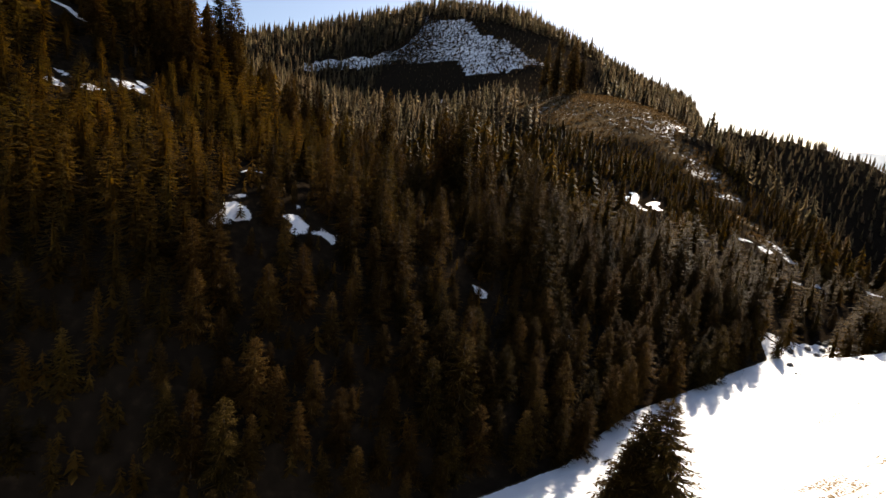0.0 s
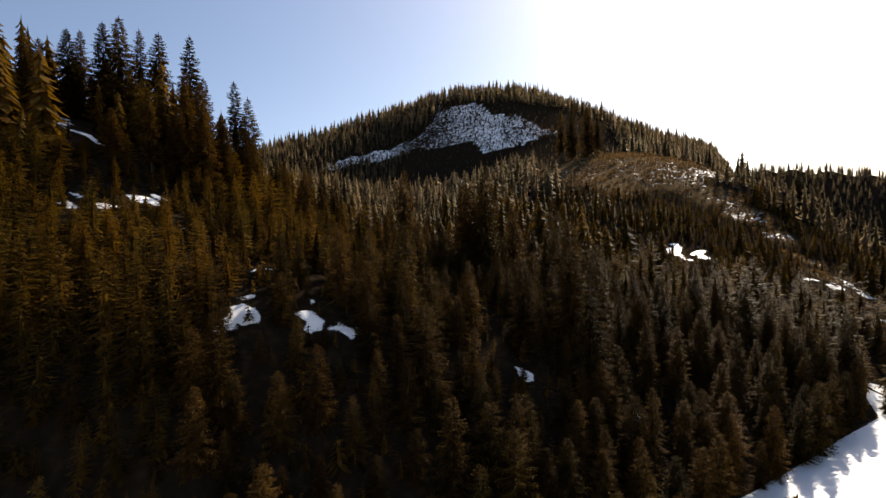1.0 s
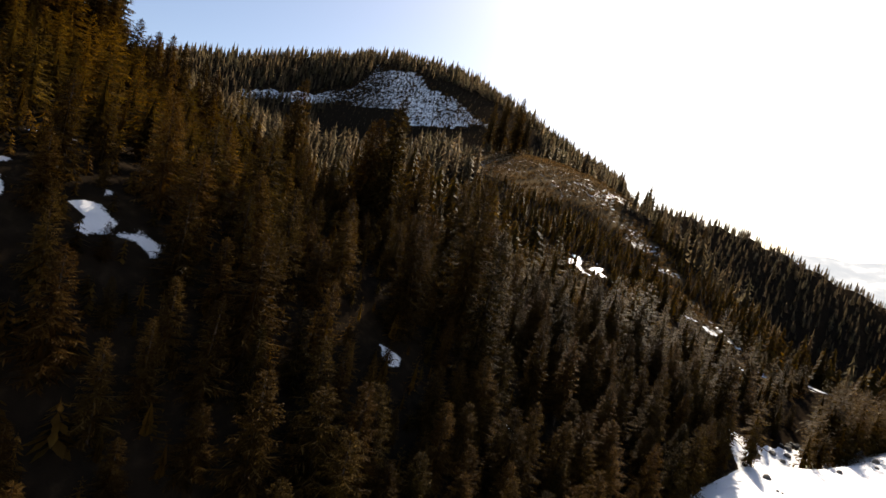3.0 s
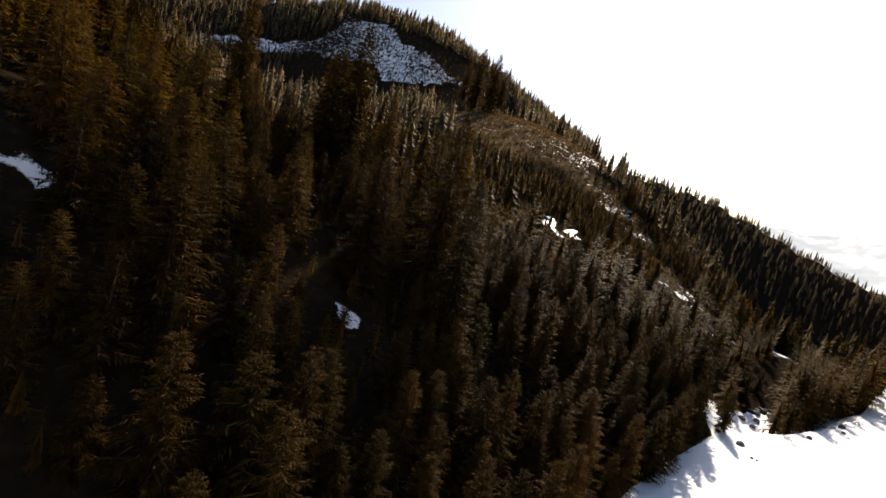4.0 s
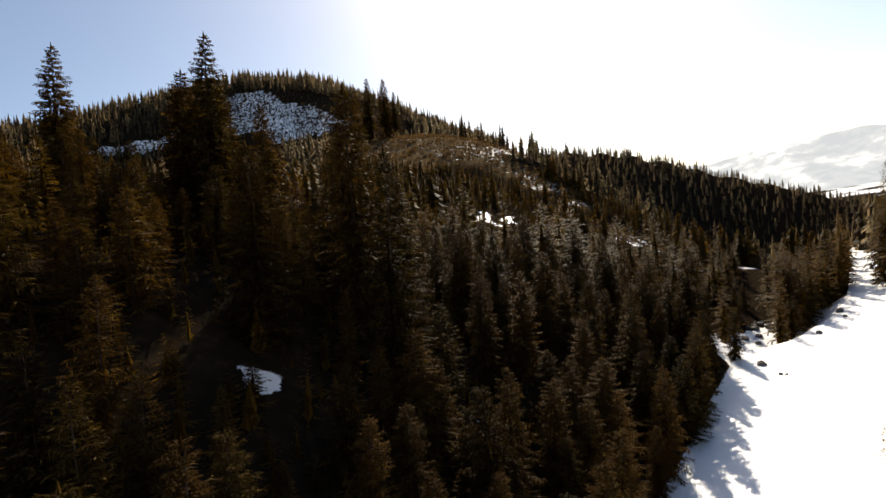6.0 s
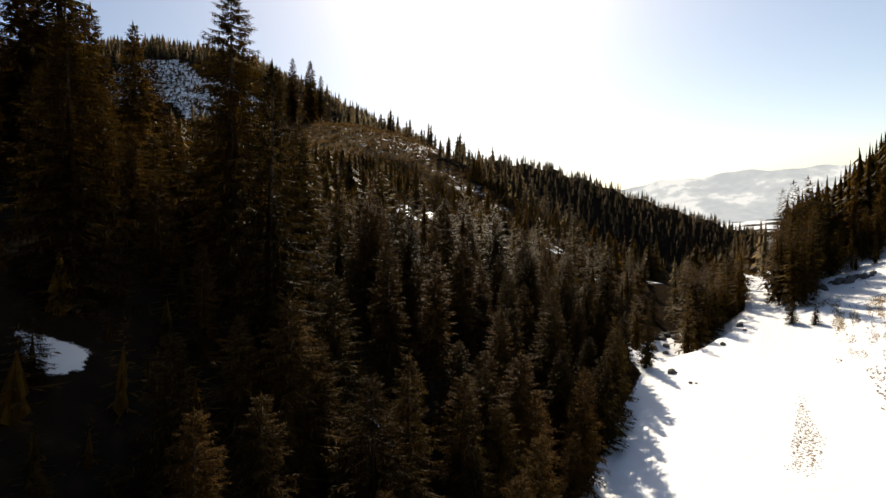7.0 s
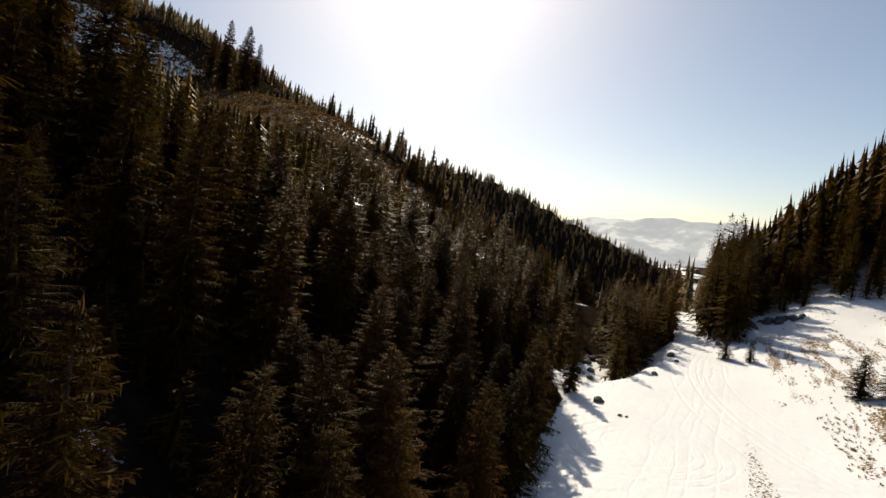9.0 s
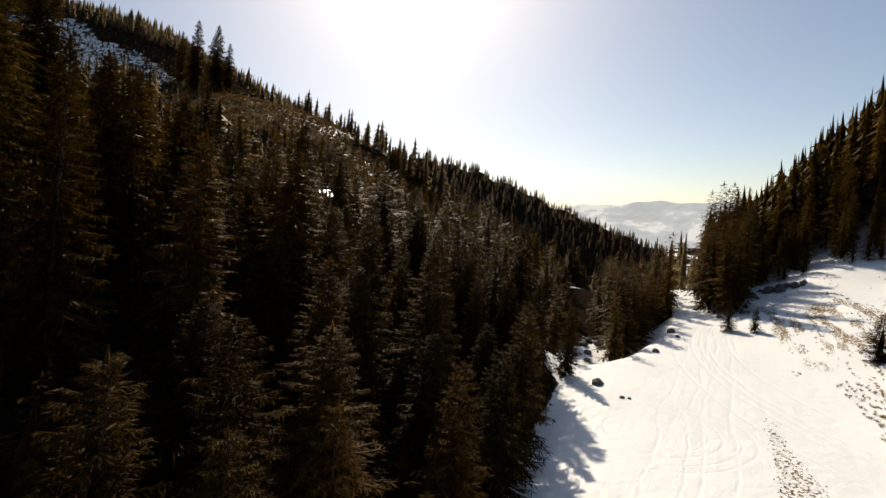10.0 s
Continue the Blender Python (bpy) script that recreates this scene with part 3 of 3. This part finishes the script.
def forest(name, label, places, heights, proto_kind, seed, mat=None, wide=1.0, category="forest"):
    """Many trees in one mesh, of kind stuff: places and heights are arrays."""
    rng = np.random.RandomState(seed)
    tiers, boughs = proto_kind
    if tiers > 30:
        protos = []
        for k in range(4):
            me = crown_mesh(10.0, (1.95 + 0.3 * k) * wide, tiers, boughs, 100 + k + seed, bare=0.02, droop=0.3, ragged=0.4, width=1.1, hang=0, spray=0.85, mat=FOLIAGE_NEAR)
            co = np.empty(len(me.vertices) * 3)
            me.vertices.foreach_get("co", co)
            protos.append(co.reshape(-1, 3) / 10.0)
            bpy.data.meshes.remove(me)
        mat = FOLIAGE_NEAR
    else:
        protos = [far_crown((0.16 + 0.025 * k) * wide, tiers, boughs, 100 + k + seed) for k in range(4)]
    x, y = places[:, 0], places[:, 1]
    z = land(x, y)
    pieces, tones = [], []
    for k in range(4):
        mine = np.arange(k, len(places), 4)
        a = rng.uniform(0, 6.28, len(mine))
        h = heights[mine]
        f = h * rng.uniform(0.75, 1.35, len(mine))
        tip = rng.normal(0, 0.03, (2, len(mine)))
        tip[0] += math.tan(radians(LEAN))
        p = protos[k]
        px = p[None, :, 0] * np.cos(a)[:, None] - p[None, :, 1] * np.sin(a)[:, None]
        py = p[None, :, 0] * np.sin(a)[:, None] + p[None, :, 1] * np.cos(a)[:, None]
        v = np.stack([px * f[:, None] + x[mine][:, None] + tip[0][:, None] * p[None, :, 2] * h[:, None], py * f[:, None] + y[mine][:, None] + tip[1][:, None] * p[None, :, 2] * h[:, None], p[None, :, 2] * h[:, None] + z[mine][:, None]], -1)
        pieces.append(v.reshape(-1, 3))
        tones.append(np.repeat(rng.uniform(0, 1, len(mine)), len(p) // 4))
    v = np.concatenate(pieces)
    me = bpy.data.meshes.new(name)
    me.vertices.add(len(v))
    me.vertices.foreach_set("co", v.ravel())
    me.loops.add(len(v))
    me.loops.foreach_set("vertex_index", np.arange(len(v)))
    me.polygons.add(len(v) // 4)
    me.polygons.foreach_set("loop_start", np.arange(0, len(v), 4))
    me.update(calc_edges=True)
    shade = me.attributes.new("tree", "FLOAT", "FACE")
    shade.data.foreach_set("value", np.concatenate(tones))
    me.materials.append(mat or FOLIAGE_HAZED)
    return tagged(new(name, me), label, category, kind="stuff")


def scatter(x0, x1, y0, y1, gap, seed):
    """A jittered grid of places."""
    rng = np.random.RandomState(seed)
    X, Y = np.meshgrid(np.arange(x0, x1, gap), np.arange(y0, y1, gap))
    X = X + rng.uniform(-0.48, 0.48, X.shape) * gap
    Y = Y + rng.uniform(-0.48, 0.48, Y.shape) * gap
    return X.ravel(), Y.ravel(), rng.uniform(0, 1, X.size)


# trees that stand out, one by one: x, y, height
OLD_STAND = [(-16.5, 82.6, 19.8), (-19, 82.9, 16.2), (-30.5, 83.4, 17.4), (-0.9, 66, 16.2), (-12.3, 84.9, 15.6), (-6.2, 94, 17.6), (-8.8, 99.8, 17.8),
             (2.6, 78.2, 11.2), (5, 82.8, 10.6), (5.6, 74.7, 12), (-51.2, 87.6, 14.6), (5.2, 89.9, 10),
             (-5.9, 86.5, 14.2), (-0.4, 84.8, 13.5), (9.2, 86.4, 11.5), (15.3, 99.4, 11.8), (-46.1, 78.5, 13.1), (14.4, 77.7, 9), (20.5, 81.5, 10.8), (0.4, 103.5, 11.7)]
CREST = [(-97.6, 70.1, 16), (-98, 73, 15), (-93.5, 75.6, 17.5), (-95.6, 79.4, 18.5), (-90, 79.8, 21), (-86.9, 80.4, 23), (-85.8, 84.4, 23),
         (-85.3, 87.7, 24.5), (-79.7, 90.2, 27.5), (-80, 95.2, 22), (-73, 95.6, 24.5), (-68.6, 93.9, 22)]
FOOT = [(35.9, 97.5, 11.3), (21.0, 95.6, 8.1), (21.9, 89.9, 7.6), (13, 92.6, 10.7), (6, 83.8, 10.7), (83, 133, 9.5), (87.6, 132.7, 9.5), (77.4, 131.3, 8),
        (11.7, 42.1, 12.3), (10.1, 42.7, 10.8), (8.9, 41.4, 8.6)]
BOWL = [(46.5, 108.5, 4.2), (49.5, 111.5, 5.0), (52.5, 112.5, 3.6), (51, 116, 5.4), (55, 118, 4.8), (59.5, 121, 5.2), (57.5, 109.5, 3.4), (47.5, 113, 5.6)]
UNDER = [(-0.1, 62.8, 7.4), (1.2, 63.6, 6.2), (-1.9, 62.2, 5.4), (2.5, 61.9, 5.4), (8.2, 63.8, 7.0), (10.9, 67.3, 8.4), (-14.4, 48.9, 6.6), (-6.8, 51.9, 7.6),
         (-3.6, 64.8, 5.8), (-0.6, 65.4, 4.6), (-8, 70.6, 6.5), (-6.2, 68.5, 5.6), (-9.9, 72.4, 7.2), (-10.6, 69.4, 6.2), (-12.4, 71.5, 6.8), (-7.6, 73.2, 6.0)]
FIELD = [(70.9, 102.4, 3.6), (71.6, 99.2, 2.9), (65.9, 82.8, 4.6), (67.6, 81.2, 4.4)]
taken = []
for x, y, h in OLD_STAND:
    plant("old" if math.hypot(x - 8, y - 52) < 33 else "tall", x, y, h)
    taken.append((x, y, 2.3))
for x, y, h in CREST:
    plant("tall", x, y, h)
    taken.append((x, y, 3.0))
for x, y, h in FOOT:
    ob = plant("mid", x, y, h)
    if y < 45:
        ob.scale = (ob.scale[0] * 1.35, ob.scale[1] * 1.35, ob.scale[2])
    taken.append((x, y, 2.0))
for x, y, h in BOWL:
    plant("mid", x, y, h, "low olive-green spruce beside the snowy stream")
    taken.append((x, y, 1.2))
for x, y, h in UNDER:
    plant("near", x, y, h, "young spruce with a long leader below the old trees")
    taken.append((x, y, 0.9))
for x, y, h in FIELD:
    ob = plant("mid", x, y, h, "small dark spruce standing alone on the snow field")
    ob.scale = (ob.scale[0] * 1.5, ob.scale[1] * 1.5, ob.scale[2])


cells = {}


def is_free(x, y, r=0.0):
    cx, cy = int(x // 6), int(y // 6)
    near = [p for i in (-1, 0, 1) for j in (-1, 0, 1) for p in cells.get((cx + i, cy + j), ())]
    return all((x - a) ** 2 + (y - b) ** 2 > (c + r) ** 2 for a, b, c in near)


def occupy(x, y, r):
    cells.setdefault((int(x // 6), int(y // 6)), []).append((x, y, r))


for row in taken:
    occupy(*row)


# the wooded slope beside the camera's way
count = {"near": 0, "old": 0, "tall": 0, "mid": 0, "young": 0}
LIMIT = {"near": 36, "old": 5, "tall": 50, "mid": 85, "young": 90}
rest = {"near": [], "old": [], "tall": [], "mid": [], "young": []}
X, Y, R = scatter(-140, 130, 10, 230, 1.5, 31)
D, N = along(X, Y)
E = road_edge(D)
C = in_clearing(X, Y)
# the ground just below the open snow keeps its trees low
UX, UY = X - 2, Y - 15
UL = np.hypot(UX, UY)
V = np.maximum.reduce([in_clearing(X + k * UX / UL, Y + k * UY / UL) for k in (1.5, 3.0, 4.5, 6.0)])
W = np.maximum.reduce([np.maximum(in_clearing(X + k * UX / UL, Y + k * UY / UL), shoulder(X + k * UX / UL, Y + k * UY / UL)) for k in (2, 5, 8, 11, 14)])
V = np.where(UL < 100, V, 0)
W = np.where((UL > 125) & (X > 20), W, 0)
order = np.argsort(np.hypot(X - 2, Y - 45))
for i in order:
    x, y, d, n, q = X[i], Y[i], D[i], N[i], R[i]
    off = n - E[i]
    if off < (0.4 if 35 < d < 92 else 3.6 if 92 < d < 130 else 1.0) or C[i] > 0.05 or math.hypot(x - 12.5, y - 55) < 3 or d < -70 or n > 185 or d > 190:
        continue
    if d < 30 - 0.25 * (n - 60) and n < 98:
        kind, gap, h = "young", 1.3, 4.5 + 4.5 * q
    elif n >= 98 and d < 22:
        kind, gap, h = "tall", 2.3, 13 + 5 * q
    elif d < 66 and n < 104:
        kind, gap, h = ("mid", 1.6, 6 + 6 * q) if q < 0.5 or off < 9 else ("tall", 2.35, 11 + 7 * (q - 0.5) * 2)
    elif 91.3 < d < 99.5 and off < 11:
        continue
    elif min(math.hypot(x - 44 - 4 * k, y - 100 - 4 * k) for k in range(5)) < 3.2:
        continue
    elif d < 95 and n < 75:
        kind, gap, h = "mid", 1.75, 8 + 4 * q
    elif n > 104 and d < 100:
        kind, gap, h = "tall", 2.6, 10 + 7 * q
    elif d > 95 and off < 12:
        kind, gap, h = "mid", 1.55, 8.5 + 4 * q
    elif d > 120 and off < 20:
        continue
    elif n > 92 and d > 92:
        kind, gap, h = "mid", 1.0, 2.2 + 3.0 * q + (4.0 if q > 0.93 else 0.0)
    else:
        kind, gap, h = "mid", 1.8, 5.5 + 6.5 * q
    if shoulder(x, y) > 0.3:
        if q < 0.6:
            continue
        h = 0.6 + 1.8 * q
    h *= 0.95 + 0.38 * float(wave(x / 6, y / 6, 41))
    if V[i] > 0.1:
        h = min(h, 2.6 + 1.4 * q)
    if W[i] > 0.2:
        h = min(h, 1.3 + 1.5 * q)
    if math.hypot(x - 10, y - 55) < 17:
        kind, h = "near", min(h, 9.0)
    if 8 < x < 24 and 60 < y < 100:
        h = min(h, 10.0 + 1.5 * q)
    if 35 < d < 92 and off < 5:
        h = min(h, 6.3 + 3.4 * q)
    gap *= 1 + 0.25 * float(wave(x / 9, y / 9, 42))
    if not is_free(x, y, gap):
        continue
    occupy(x, y, gap)
    if kind in ("mid", "tall") and h > 7 and math.hypot(x - 9, y - 53) < 26 and count["old"] < LIMIT["old"]:
        kind = "old"
    if count[kind] < LIMIT[kind]:
        count[kind] += 1
        plant(kind, x, y, h)
    else:
        rest[kind].append((x, y, h))
for kind, rows in rest.items():
    a = np.array(rows)
    if len(a):
        close = (np.hypot(a[:, 0] - 2, a[:, 1] - 45) < 84) | (np.hypot(a[:, 0] - 60, a[:, 1] - 112) < 34)
        for part_of, grade, extra in ((a[close], (96, 6), 0), (a[~close], (15, 7), 9)):
            if len(part_of):
                forest("spruce_forest", "dense spruce forest on the valley slope", part_of[:, :2], part_of[:, 2], grade, 40 + len(kind) + extra,
                       FOLIAGE_NEAR, 1.15 if extra else 1.0)

# seedlings and brush that fill the gaps between the trees
X, Y, R = scatter(-70, 60, 25, 130, 1.7, 111)
D, N = along(X, Y)
off = N - road_edge(D)
inner = in_clearing(X, Y, 1.1)
ok = (off > 1.5) & (D < 92) & (R < np.where(inner > 0, 0.35, 0.8))
near = np.hypot(X - 8, Y - 56) < 32
few = ok & near & (R < 0.7)
ok &= ~near
forest("spruce_saplings", "bushy spruce saplings under the old trees", np.stack([X[few], Y[few]], -1), 1.3 + 3.6 * R[few], (31, 3), 113, FOLIAGE_NEAR, 1.5, "saplings")
a = np.stack([X[ok], Y[ok]], -1)
forest("spruce_saplings", "low spruce saplings between the trees", a, 1.2 + 2.4 * R[ok], (6, 6), 112, FOLIAGE_NEAR, 1.7, "saplings")

# forest on the right-hand slope of the valley
X, Y, R = scatter(60, 330, 40, 300, 3.4, 51)
D, N = along(X, Y)
ok = (D > 128) & (N < road_right(D) + 0.6) & ((D > 151) | (N > 33)) & (N > -70) & (D < 300)
a = np.stack([X[ok], Y[ok]], -1)
tops = np.where(N[ok] > 33, np.where(D[ok] < 150, 11.5, 18), np.clip(3 + 0.6 * (D[ok] - 150), 3, 18)) + 5 * R[ok]
edge_row = D[ok] < 172
forest("spruce_forest", "dark spruces at the edge of the shaded wood", a[edge_row], tops[edge_row], (130, 6), 62, FOLIAGE_NEAR, 0.75)
forest("spruce_forest", "dark spruce forest on the shaded valley side", a[~edge_row], tops[~edge_row], (7, 6), 61, FOLIAGE_NEAR, 1.0)

# small spruces on the far ridge and its slope
X, Y, R = scatter(60, 420, 150, 380, 3.6, 77)
AZ, RR, RD, RH = far_ridge(X, Y)
D, N = along(X, Y)


def on_far_ridge(x, y):
    az, r, rd, _ = far_ridge(x, y)
    return (az > 12) & (az < 56) & (r > rd - 62) & (r < rd + 60)


ok = on_far_ridge(X, Y) & (RR < RD + 22) & (D > 190) & (wave(X / 12, Y / 12, 46) + 0.9 * R < 1.25)
a = np.stack([X[ok], Y[ok]], -1)
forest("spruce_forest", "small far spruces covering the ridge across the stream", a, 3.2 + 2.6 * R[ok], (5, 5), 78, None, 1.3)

# forest on the hollow and the mountain behind
X, Y, R = scatter(-620, 260, 150, 720, 5.6, 71)
D, N = along(X, Y)
scrub = (Y > 330) & (Y < 560) & (X > -190) & (X < 20) & (N < 500)
ok = ((N > 150) | ((D > 188) & (X < 124) & (N > np.interp(D, [160, 253, 400, 800], [90, 105, 135, 165])))) & ~((N < 185) & (D < 190)) & ~inside(X, Y, FELLED) & (shoulder(X, Y) < 0.3) & (in_clearing(X, Y, 1.6) <= 0) & ~on_far_ridge(X, Y)
a = np.stack([X[ok], Y[ok]], -1)
tops = np.where(scrub[ok], 1.0 + 1.8 * R[ok], 8 + 8 * R[ok] * R[ok] + 3 * wave(X[ok] / 25, Y[ok] / 25, 44) + 4 * step(290, 320, D[ok]) * step(-110, -80, X[ok]) * step(430, 470, Y[ok]))
tops *= 1 - 0.5 * (np.hypot(a[:, 0] + 4, a[:, 1] - 308) < 30)
close = N[ok] < 300
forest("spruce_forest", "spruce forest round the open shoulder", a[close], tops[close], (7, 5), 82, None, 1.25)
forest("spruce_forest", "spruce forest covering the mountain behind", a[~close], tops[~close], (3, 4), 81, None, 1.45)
for x, y, top in [(-1.4, 302, 106.2), (-10.4, 310, 110), (3.8, 299, 97.5), (81.5, 252.5, 47.4), (75.5, 253, 45.5), (86.5, 251, 43.5), (-17, 318, 107)]:
    ob = plant("tall", x, y, top - float(land(x, y)), "lone tall spruce on the crest of the spur")
    ob.scale = (ob.scale[0] * 1.15, ob.scale[1] * 1.15, ob.scale[2])
X, Y, R = scatter(120, 900, 180, 1000, 11.0, 91)
D, N = along(X, Y)
ok = (N > np.interp(D, [160, 253, 400, 800], [90, 105, 135, 165])) & (D > 150) & ~on_far_ridge(X, Y)
a = np.stack([X[ok], Y[ok]], -1)
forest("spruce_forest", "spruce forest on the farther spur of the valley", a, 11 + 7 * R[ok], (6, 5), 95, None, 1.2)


# woods on both sides farther down the valley
X, Y, R = scatter(120, 1000, 60, 800, 10.0, 97)
D, N = along(X, Y)
ok = (D > 168) & (D < 950) & (N < np.interp(D, [160, 253, 400, 800], [90, 105, 135, 165])) & (N > np.where(D > 300, -260, road_right(D) - 2)) & (np.abs(N - 44) > np.where(D < 210, 4, 0)) & ~on_far_ridge(X, Y)
a = np.stack([X[ok], Y[ok]], -1)
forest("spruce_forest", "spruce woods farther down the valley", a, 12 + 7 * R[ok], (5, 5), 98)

# low dry scrub on the shoulder, brush on the felled face, and along the edge of the snow
SCRUB = foliage_material("dry_scrub", (0.03, 0.020, 0.010), (0.125, 0.078, 0.034), (0.08, 0.045, 0.022), True)
X, Y, R = scatter(-80, 140, 150, 340, 1.25, 101)
ok = (shoulder(X, Y) > 0.12) & (R < 0.92 - 0.5 * step(0.1, 0.5, wave((X + Y) / 34, (Y - X) / 2.6, 25)))
a = np.stack([X[ok], Y[ok]], -1)
forest("dry_scrub", "low brown scrub on the open shoulder", a, 0.35 + 0.9 * R[ok], (1, 6), 102, SCRUB, 4.0, "scrub")
X, Y, R = scatter(-290, 0, 455, 630, 2.9, 103)
ok = inside(X, Y, FELLED) & (R < 0.74 + 0.30 * np.sin(land(X, Y) * 0.9 + X / 14) * wave(X / 9, Y / 7, 48))
a = np.stack([X[ok], Y[ok]], -1)
forest("felled_brush", "dark brush and stumps on the felled snowy face", a, 1.0 + 2.9 * R[ok], (2, 5), 104, SCRUB, 4.0, "brush")
TUFT = foliage_material("dry_grass", (0.10, 0.070, 0.035), (0.30, 0.215, 0.115), (0.12, 0.085, 0.050), True)
X, Y, R = scatter(20, 130, 50, 140, 0.45, 105)
D, N = along(X, Y)
off = N - road_edge(D)
g = tufts(X, Y)
ok = ((off > -0.6) & (off < 2.5) & (R < 0.3) & (D < 165)) | ((g > 0.2) & (R < np.where(g > 0.46, 0.5, 0.33)) & (off < -1) & (D < 150) & (D > 60))
a = np.stack([X[ok], Y[ok]], -1)
forest("dry_tufts", "dry grass tufts and twigs poking through the snow", a, 0.06 + 0.24 * R[ok] + 0.12 * ((N[ok] < 30) & (g[ok] > 0.3)), (1, 5), 106, TUFT, 3.4, "grass")


# ---- stones on the snow ----
def stone(x, y, size, seed):
    bm = bmesh.new()
    bmesh.ops.create_icosphere(bm, subdivisions=2, radius=size)
    rng = random.Random(seed)
    for v in bm.verts:
        v.co *= 1 + 0.35 * noise.noise(v.co * (1.4 / size) + Vector((seed, 0, 0)))
        v.co.z *= 0.75
    me = bpy.data.meshes.new("stone")
    bm.to_mesh(me)
    bm.free()
    me.materials.append(STONE)
    ob = new("stone", me)
    ob.matrix_world = pose(x, y, float(land(x, y)) + size * 0.3, 0, 0, rng.uniform(0, 360))
    return tagged(ob, "dark stone lying half sunk in the snow", "stone", group="stones on the snow")


for k, (x, y, size) in enumerate([(40.7, 90.9, 0.5), (40.2, 87.2, 0.2), (40.6, 86.8, 0.15), (54.5, 98.2, 0.4), (64.8, 106.0, 0.55), (63.0, 103.2, 0.3),
                                  (77.5, 109.2, 0.5), (83.2, 109.5, 0.35), (90, 112.5, 0.4)]):
    stone(x, y, size, k + 1)
# the heap of boulders at the edge of the wood
heap = random.Random(9)
for k in range(26):
    u = heap.random()
    stone(90 + 10 * u + heap.uniform(-1.5, 1.5), 117.5 - 7.5 * u + heap.uniform(-3.2, 3.2), heap.uniform(0.22, 0.95) ** 1.4, 30 + k)
# boulders in the gully of the stream
for k in range(14):
    u = heap.random()
    stone(46 + 14 * u + heap.uniform(-1.5, 1.5), 103 + 12 * u + heap.uniform(-2, 2), heap.uniform(0.25, 0.8), 70 + k)


# ---- the hills beyond the main valley, haze painted into their colour ----
def backdrop_material():
    m, nodes, links = material("painted_haze")
    out = nodes.new("ShaderNodeOutputMaterial")
    geo = nodes.new("ShaderNodeNewGeometry")
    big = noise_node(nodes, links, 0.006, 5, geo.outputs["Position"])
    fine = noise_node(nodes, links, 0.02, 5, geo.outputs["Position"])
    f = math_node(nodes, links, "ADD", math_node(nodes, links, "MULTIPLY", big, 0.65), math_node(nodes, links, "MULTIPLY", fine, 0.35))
    # blue-grey haze is put into the colour, and the hills glow with it
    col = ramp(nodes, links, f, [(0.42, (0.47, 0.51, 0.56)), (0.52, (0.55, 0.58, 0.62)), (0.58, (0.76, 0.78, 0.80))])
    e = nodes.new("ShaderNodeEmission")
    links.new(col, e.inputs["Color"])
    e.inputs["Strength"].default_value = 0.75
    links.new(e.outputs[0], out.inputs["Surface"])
    return m


def build_backdrop():
    az = np.radians(np.arange(8, 80, 0.35))
    rows = np.linspace(0, 1, 14)
    A, U = np.meshgrid(az, rows)
    deg = np.degrees(A)
    crest = 128 + 14 * np.sin((deg - 36) / 4.2) + 7 * np.sin(deg / 1.1) + 3 * np.sin(deg * 2.3)
    R = 2300 + 600 * U + 40 * np.sin(A * 40 + U * 4)
    X, Y = R * np.sin(A), R * np.cos(A)
    Z = -95 + (crest + 95) * (0.35 * U + 0.65 * U ** 1.6)
    verts = np.stack([X.ravel(), Y.ravel(), Z.ravel()], -1)
    n = len(az)
    faces = [(r * n + c, r * n + c + 1, (r + 1) * n + c + 1, (r + 1) * n + c) for r in range(len(rows) - 1) for c in range(n - 1)]
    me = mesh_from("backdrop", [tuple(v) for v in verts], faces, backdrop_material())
    return tagged(new("backdrop", me), "pale glowing hills with snow patches beyond the valley, haze in their colour", "hills", kind="structure")


build_backdrop()
